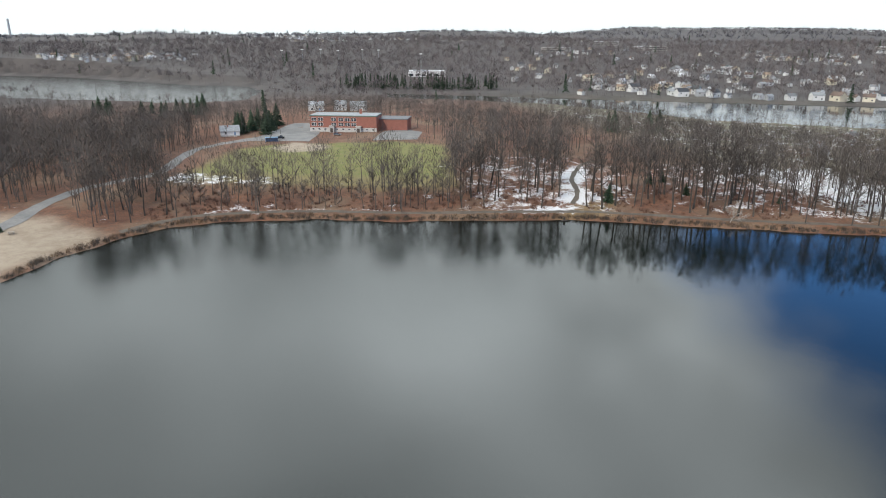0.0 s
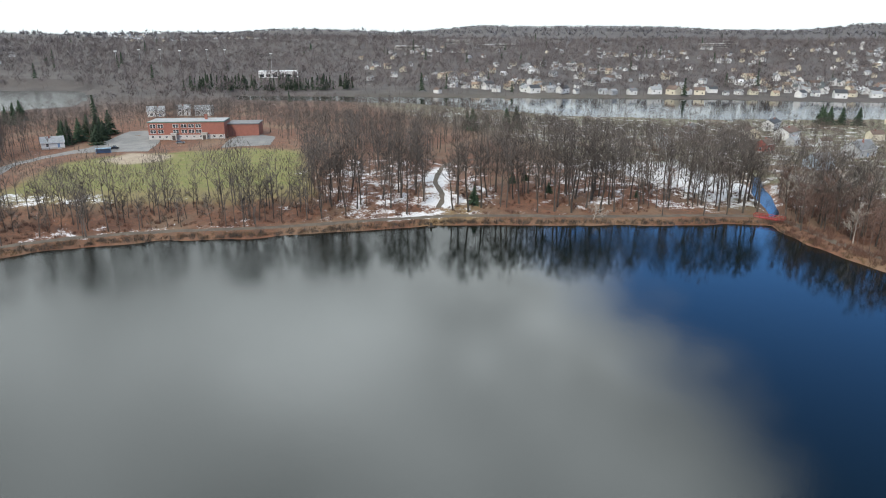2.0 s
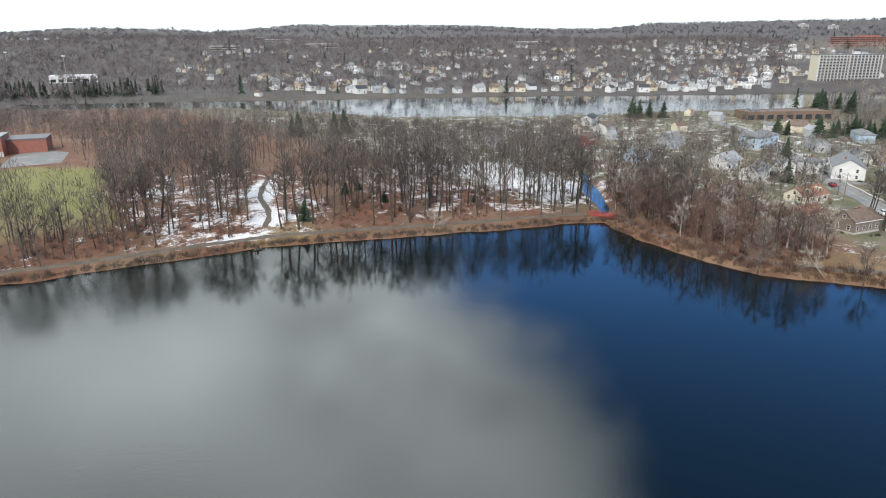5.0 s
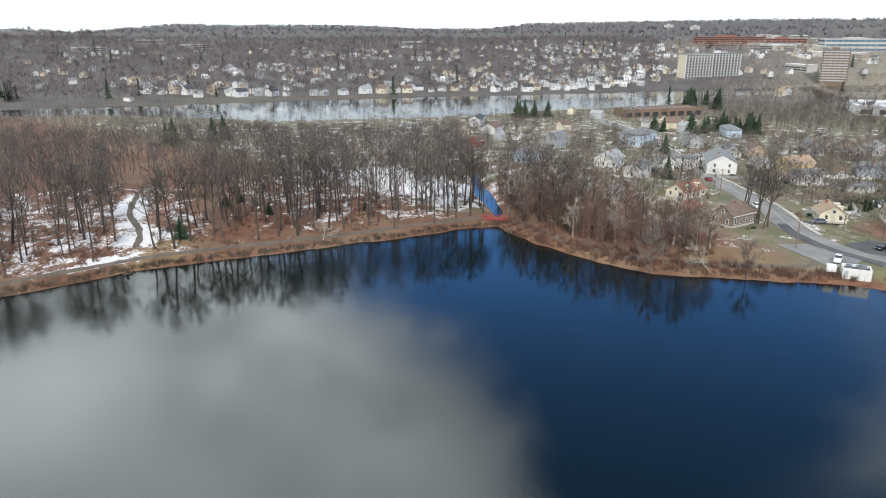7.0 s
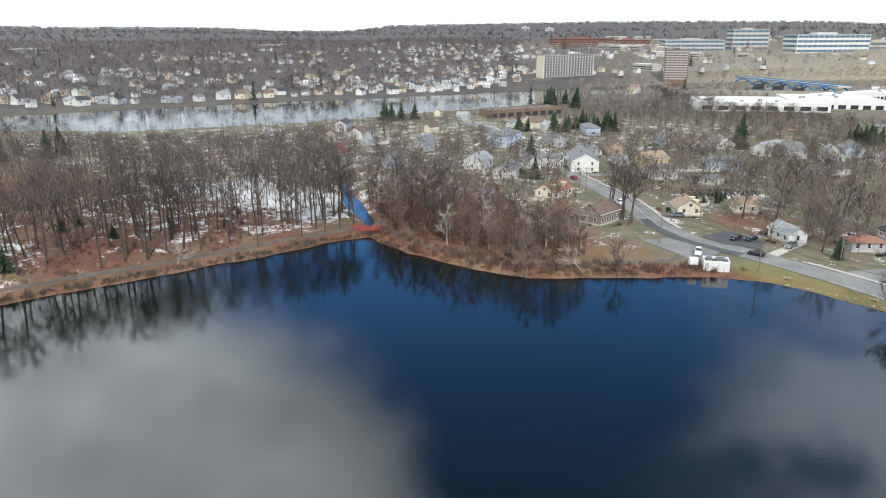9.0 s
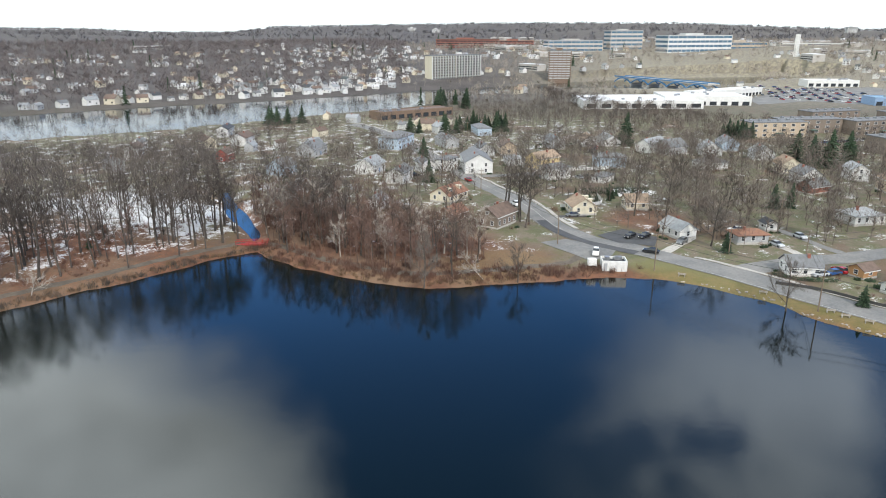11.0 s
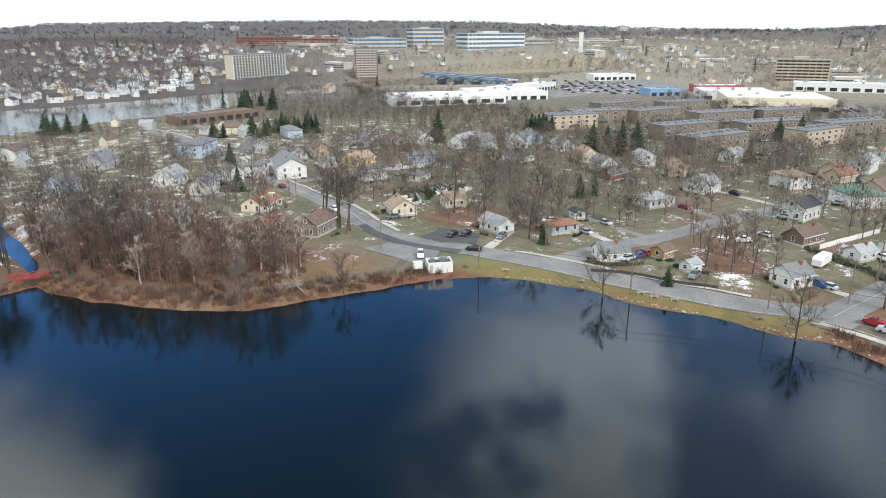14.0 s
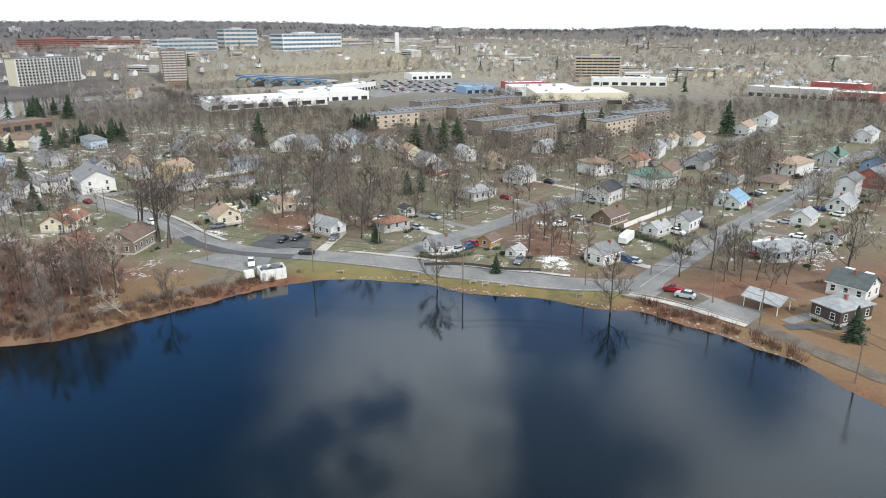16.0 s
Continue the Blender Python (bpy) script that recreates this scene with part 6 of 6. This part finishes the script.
def car(paint, kind):
    tall = 0.3 if kind != "car" else 0.0
    ob = root(kind, pose(0, 0, 0), f"parked {paint} {kind} with dark windows", kind, "parked cars")
    body = [(-2.2, 0.35), (-2.25, 0.85 + tall / 2), (-1.75, 0.98 + tall), (1.0, 0.98 + tall), (2.1, 0.85 + tall / 2), (2.28, 0.55), (2.2, 0.3)]
    part("body", shell(body, 0.9, 0.05), CARPAINT[paint], ob)
    cab = [(-1.75, 0.97 + tall), (-1.35, 1.46 + tall), (0.25, 1.48 + tall), (1.05, 0.97 + tall)]
    if kind == "pickup_truck":
        cab = [(-0.5, 0.97 + tall), (-0.35, 1.52 + tall), (0.65, 1.52 + tall), (1.2, 0.97 + tall)]
    part("window", shell(cab, 0.84, 0.16), M_GLASS, ob)
    xs = [p[0] for p in cab[1:3]]
    part("roof", boxes((xs[0] + 0.02, xs[1] - 0.02, -0.66, 0.66, cab[1][1] + 0.01, cab[1][1] + 0.06)), CARPAINT[paint], ob)
    for x in (-1.4, 1.42):
        for y in (-0.82, 0.82):
            part("wheel", WHEEL, None, ob).location = (x, y, 0.34)
    for y in (-0.6, 0.6):
        part("headlight", boxes((2.15, 2.27, y - 0.18, y + 0.18, 0.6, 0.74)), M_TRIM, ob)
    return ob


CARS = {}


def park(paint, kind, x, y, turn, lift=0.12):
    m = pose(x, y, tz(x, y) + lift, 0, 0, turn)
    if (paint, kind) in CARS:
        return copy_thing(CARS[paint, kind], m)
    CARS[paint, kind] = ob = car(paint, kind)
    ob.matrix_basis = m
    return ob


park("white", "van", 196, 115, 200, 0.16)
park("black", "car", 206, 103, 96, 0.16)
park("red", "pickup_truck", 184.3, 10.2, 60, 0.2)
park("silver", "van", 180.5, 8.4, 62, 0.2)
park("black", "car", 217, 113, 170, 0.2)
park("black", "car", 219.5, 109.5, 165, 0.2)
park("white", "van", 241, 88.5, 120)
park("blue", "car", 214, 59.5, 140)
park("silver", "car", 211, 62, 140)
park("white", "pickup_truck", 238, 31.5, 100)
park("silver", "car", 205, 15.5, 50)
park("black", "car", 236, -2.5, 30)
park("black", "car", 285, -43.5, 30)
park("white", "car", 289, -47, 30)
park("black", "pickup_truck", 320, -73, 40)
park("white", "car", 335, -86, 40)
park("white", "car", 257, -60, 35)
park("red", "car", 259, 197, 55, 0.16)
park("black", "car", 294, 160, 30)
park("white", "van", 299, 157, 30)
park("white", "van", 232, 160, 52, 0.16)
park("black", "pickup_truck", -90, 378, 0, 0.16)
park("grey", "car", -60, 388, 0, 0.16)
for i in range(46):
    a = i % 4
    x, y = ((452 + 3.6 * (i // 4), 88 - 2.4 * (i // 4)), (425 + 3.4 * (i // 4), 25 - 3.4 * (i // 4)), (392 + 3.6 * (i // 4), 14 - 2.6 * (i // 4)), (352 + 3.4 * (i // 4), 182 + 1.1 * (i // 4)))[a]
    park(rng.choice(("white", "silver", "black", "grey", "blue", "red")), "car", x, y, 55 + rng.choice((0, 180)) + rng.uniform(-4, 4))
for i in range(30):
    x, y = 720 + 9 * (i % 10) + rng.uniform(-2, 2), 150 + 13 * (i // 10) - 4 * (i % 10)
    park(rng.choice(("white", "silver", "black", "grey")), "car", x, y, 30)


for x, y, a in DRIVE_CARS:
    park(rng.choice(("white", "silver", "black", "grey", "blue", "red")), rng.choice(("car", "car", "van")), x, y, a, 0.1)


def camper():
    ob = root("camper_trailer", pose(223, 14, tz(223, 14) + 0.1, 0, 0, 152), "white camper trailer parked beside the hedge", "trailer")
    part("body", shell([(-3.6, 0.6), (-3.7, 2.2), (-3.3, 2.9), (3.0, 2.95), (3.7, 2.3), (3.6, 0.6)], 1.2, 0.08), CARPAINT["white"], ob)
    for x in (-2.2, 0.1, 2.2):
        part("window", boxes((x - 0.5, x + 0.5, -1.24, -1.1, 1.5, 2.2)), M_GLASS, ob)
    part("door", boxes((1.0, 1.65, -1.25, -1.1, 0.75, 2.5)), M_TRIM, ob)
    for y in (-1.05, 1.05):
        part("wheel", WHEEL, None, ob).location = (-0.3, y, 0.34)


camper()


def utility_pole(x, y, turn, h=10.5):
    ob = root("utility_pole", pose(x, y, tz(x, y), 0, 0, turn), "weathered wooden utility pole with a crossarm", "utility pole", "utility poles along the streets")
    vs, fs = [], []
    spike(vs, fs, Vector((0, 0, -0.5)), Vector((0, 0, h)), 0.17, 0.11, 8)
    part("pole", (vs, fs), M_POLE, ob)
    part("crossarm", boxes((-1.2, 1.2, -0.07, 0.07, h - 0.9, h - 0.76)), M_POLE, ob)
    for s in (-1.05, -0.4, 0.4, 1.05):
        part("insulator", boxes((s - 0.05, s + 0.05, -0.05, 0.05, h - 0.76, h - 0.58)), M_METAL, ob)
    return ob


def cable(points, r=0.035):
    cu = bpy.data.curves.new("cable", "CURVE")
    cu.dimensions, cu.bevel_depth, cu.bevel_resolution = "3D", r, 0
    for a, b in zip(points, points[1:]):
        sp = cu.splines.new("POLY")
        sp.points.add(8)
        for i in range(9):
            t = i / 8
            p = Vector(a).lerp(Vector(b), t)
            sp.points[i].co = (p.x, p.y, p.z - 1.1 * 4 * t * (1 - t), 1)
    cu.materials.append(M_WIRE)
    return tagged(new("cable", cu), "thin overhead cable hung between poles", "cable", "overhead cables")


LINES = [[(178, 3), (187.3, 30), (187.8, 59.4), (193.7, 98), (199, 128), (216, 150), (238, 178), (262, 212), (292, 246)], [(187.8, 59.4), (214, 66), (240, 46), (266, 24), (300, -4)],
         [(195, 13), (215, 3), (258, -33), (300, -63), (345, -94)], [(178, 3), (162.6, -1.5), (144, -11.5), (124, -28)], [(292, 246), (353, 258), (420, 270), (516, 282)], [(193.7, 98), (217, 85), (250, 78)]]
done = {}
for line in LINES:
    for i, (x, y) in enumerate(line):
        if (x, y) not in done:
            q = line[min(i + 1, len(line) - 1)]
            p = line[max(i - 1, 0)]
            done[x, y] = utility_pole(x, y, math.degrees(math.atan2(q[1] - p[1], q[0] - p[0])) + 90)
    tops = [(x, y, tz(x, y) + 9.9) for x, y in line]
    cable(tops)
    cable([(x, y, z - 1.6) for x, y, z in tops], 0.05)


def bench(x, y, turn):
    ob = root("bench", pose(x, y, tz(x, y), 0, 0, turn), "pale park bench on the grass by the water", "bench", "benches along the shore road")
    for k in range(3):
        part("seat_slat", boxes((-0.95, 0.95, -0.22 + k * 0.16, -0.09 + k * 0.16, 0.43, 0.48)), M_PALE, ob)
    for k in range(2):
        part("back_slat", boxes((-0.95, 0.95, 0.27, 0.31, 0.58 + k * 0.18, 0.71 + k * 0.18)), M_PALE, ob)
    for s in (-0.75, 0.65):
        part("leg", boxes((s, s + 0.1, -0.22, 0.32, -0.1, 0.43), (s, s + 0.1, 0.22, 0.3, 0.43, 0.92)), M_CONC, ob)


for x, y, a in ((194, 91, 100), (192.3, 71.5, 97), (188.3, 57, 108), (187, 54, 108), (186.2, 49.5, 100), (181.6, 32, 97)):
    bench(x, y, a)


def picnic(x, y):
    ob = root("picnic_table", pose(x, y, tz(x, y), 0, 0, 20), "weathered picnic table in the sandy clearing", "picnic table")
    part("tabletop", boxes((-0.9, 0.9, -0.38, 0.38, 0.7, 0.76)), M_PALE, ob)
    for s in (-0.75, 0.5):
        part("seat", boxes((-0.9, 0.9, s, s + 0.26, 0.42, 0.47)), M_PALE, ob)
    for s in (-0.65, 0.6):
        part("leg", boxes((s, s + 0.08, -0.7, 0.7, 0.33, 0.42), (s, s + 0.08, -0.3, 0.3, -0.1, 0.7)), M_PALE, ob)


picnic(-129, 195)
picnic(-134, 190)


def pump_house():
    ob = root("roofless_building", pose(189.6, 107.5, tz(189.6, 107.5) - 0.2, 0, 0, -60), "white block building with an open dark top by the water", "building")
    w, d, h = 6.4, 4.4, 2.6
    part("wall", boxes((-w / 2, w / 2, -d / 2, -d / 2 + 0.25, -0.6, h), (-w / 2, w / 2, d / 2 - 0.25, d / 2, -0.6, h), (-w / 2, -w / 2 + 0.25, -d / 2 + 0.25, d / 2 - 0.25, -0.6, h), (w / 2 - 0.25, w / 2, -d / 2 + 0.25, d / 2 - 0.25, -0.6, h)), PAINT["white"], ob)
    part("deck", boxes((-w / 2 + 0.25, w / 2 - 0.25, -d / 2 + 0.25, d / 2 - 0.25, 1.8, 1.95)), ROOF["black"], ob)
    part("tank", boxes((-2.4, -1.2, -0.6, 0.6, 1.95, 3.2), (0.3, 2.2, 0.6, 1.4, 1.95, 3.0)), M_METAL, ob)
    part("door", boxes((-2.8, -1.9, -d / 2 - 0.06, -d / 2 + 0.02, 0, 2.0)), PAINT["grey"], ob)
    for x in (-1.2, 0.6, 2.4):
        part("pilaster", boxes((x - 0.15, x + 0.15, -d / 2 - 0.1, -d / 2, -0.6, h)), PAINT["white"], ob)
    b = root("storage_box", pose(186.5, 112.2, tz(186.5, 112.2), 0, 0, -55), "white storage box standing on a dark frame", "box")
    part("body", boxes((-1.1, 1.1, -0.8, 0.8, 0.6, 2.3)), PAINT["white"], b)
    for x in (-0.9, 0.8):
        for y in (-0.65, 0.55):
            part("leg", boxes((x, x + 0.1, y, y + 0.1, -0.3, 0.6)), M_WIRE, b)


pump_house()


def footbridge():
    ob = root("footbridge", pose(150.3, 202.3, 1.25, 0, 0, -52), "small red wooden footbridge over the inlet", "bridge")
    for i in range(24):
        part("plank", boxes((-4.6 + i * 0.385, -4.6 + i * 0.385 + 0.35, -1.1, 1.1, 0.0, 0.07)), M_REDPAINT, ob)
    for s in (-1.1, 1.0):
        part("beam", boxes((-4.8, 4.6, s, s + 0.12, -0.3, 0.0)), M_REDPAINT, ob)
        part("handrail", boxes((-4.8, 4.6, s, s + 0.1, 0.95, 1.07), (-4.8, 4.6, s + 0.03, s + 0.07, 0.5, 0.58)), M_REDPAINT, ob)
        for i in range(6):
            x = -4.7 + i * 1.84
            part("post", boxes((x, x + 0.12, s, s + 0.1, 0, 1.0)), M_REDPAINT, ob)


footbridge()


def fallen_tree():
    t, c = bare_tree(77, 11, 0.3, 0.3, 7, 4)
    ob = root("fallen_tree", pose(93.5, 213.5, 0.9, -80, 12, -30), "pale fallen tree lying with its crown in the water", "fallen tree")
    part("trunk", t, M_PALE, ob)
    part("crown", c, M_PALE, ob)
    t, c = bare_tree(78, 10, 0.3, 0.3, 7, 4)
    o2 = root("fallen_tree", pose(163.5, 131.5, 0.8, -55, 35, 10), "pale bleached tree leaning out from the bank", "fallen tree")
    part("trunk", t, M_PALE, o2)
    part("crown", c, M_PALE, o2)


fallen_tree()
stump = root("stump", pose(40.5, 219.2, 0.0), "dark wooden stump standing at the waterline", "stump")
vs, fs = [], []
spike(vs, fs, Vector((0, 0, -0.8)), Vector((0.1, 0, 1.3)), 0.4, 0.3, 8)
part("trunk", (vs, fs), M_BARK, stump)
part("root", boxes((-1.0, 1.2, -0.3, 0.25, -0.3, 0.35)), M_BARK, stump)


def fence(pts, gap, h, mat, label):
    ob = root("fence", pose(0, 0, 0), label, "fence", "fences of the neighbourhood")
    line = smooth_line(pts, gap)
    for a, b in zip(line, line[1:]):
        za, zb = tz(a.x, a.y), tz(b.x, b.y)
        part("post", boxes((a.x - 0.06, a.x + 0.06, a.y - 0.06, a.y + 0.06, za - 0.3, za + h + 0.08)), mat, ob)
        d = (b - a).normalized()
        n = Vector((-d.y, d.x, 0)) * 0.025
        vs = []
        for q, z in ((a, za), (b, zb)):
            for s, k in ((-1, 0.12), (1, 0.12), (1, h), (-1, h)):
                vs.append((q.x + n.x * s, q.y + n.y * s, z + k))
        part("panel", (vs, [(0, 1, 2, 3), (7, 6, 5, 4), (0, 4, 5, 1), (1, 5, 6, 2), (2, 6, 7, 3), (3, 7, 4, 0)]), mat, ob)


fence([(238, 12), (250, 2), (262, -8)], 2.4, 1.6, M_TRIM, "white board fence beside a brown barn")
fence([(262, 222), (276, 232), (286, 246)], 2.4, 1.3, M_TRIM, "white picket fence along the street")
fence([(239, 146), (250, 136), (262, 142)], 2.4, 1.3, M_TRIM, "white board fence behind a cottage")
fence([(300, 176), (318, 160), (330, 166)], 2.6, 1.6, M_TRIM, "white fence round a yard")
fence([(199, 70), (200, 60), (197, 50), (196, 40)], 2.2, 0.9, M_WIRE, "low dark railing along the road")


def hedge(pts, h, label):
    ob = root("hedge", pose(0, 0, 0), label, "hedge")
    vs, fs = [], []
    g = random.Random(3)
    for p in smooth_line(pts, 0.35):
        z = tz(p.x, p.y)
        for _ in range(9):
            s = Vector((p.x + g.uniform(-0.4, 0.4), p.y + g.uniform(-0.4, 0.4), z + g.uniform(0, h * 0.7)))
            spike(vs, fs, s, s + (unit(g) + Vector((0, 0, 1))) * h * 0.3, 0.12, 0)
    part("foliage", (vs, fs), M_NEEDLE, ob)


hedge([(221, 4), (214, 1), (211, -1)], 1.8, "clipped dark green hedge beside the lawn")
hedge([(236, 16), (228, 10), (221, 4)], 1.8, "clipped dark green hedge beside the lawn")
hedge([(208, 58), (205, 66), (206, 72)], 1.0, "low evergreen hedge by the corner house")
hedge([(262, 148), (272, 136), (278, 128)], 3.0, "tall evergreen hedge behind the road")


def carport():
    z = tz(176, -8)
    ob = root("carport", pose(176, -8, z, 0, 0, 42), "open carport with a grey gable roof on posts", "carport")
    bm = bmesh.new()
    gable_roof(bm, 8, 6, 2.4, 1.3)
    part("roof", bm, ROOF["palegrey"], ob)
    for x in (-3.8, 0, 3.7):
        for y in (-2.8, 2.7):
            part("post", boxes((x, x + 0.14, y, y + 0.14, -0.3, 2.45)), M_TRIM, ob)


carport()
culvert = root("culvert", pose(180.4, 19.8, 0.1, 0, 0, 72), "stone culvert with a dark opening under the road", "culvert")
part("headwall", boxes((-2.6, -1.0, -0.4, 0.4, -1, 1.5), (1.0, 2.6, -0.4, 0.4, -1, 1.5), (-2.6, 2.6, -0.4, 0.4, 1.1, 1.7)), M_STONE, culvert)
# Flat black sheet standing for the shade inside the culvert mouth.
part("pipe", boxes((-1.0, 1.0, -0.3, -0.2, -1, 1.1)), M_TYRE, culvert)
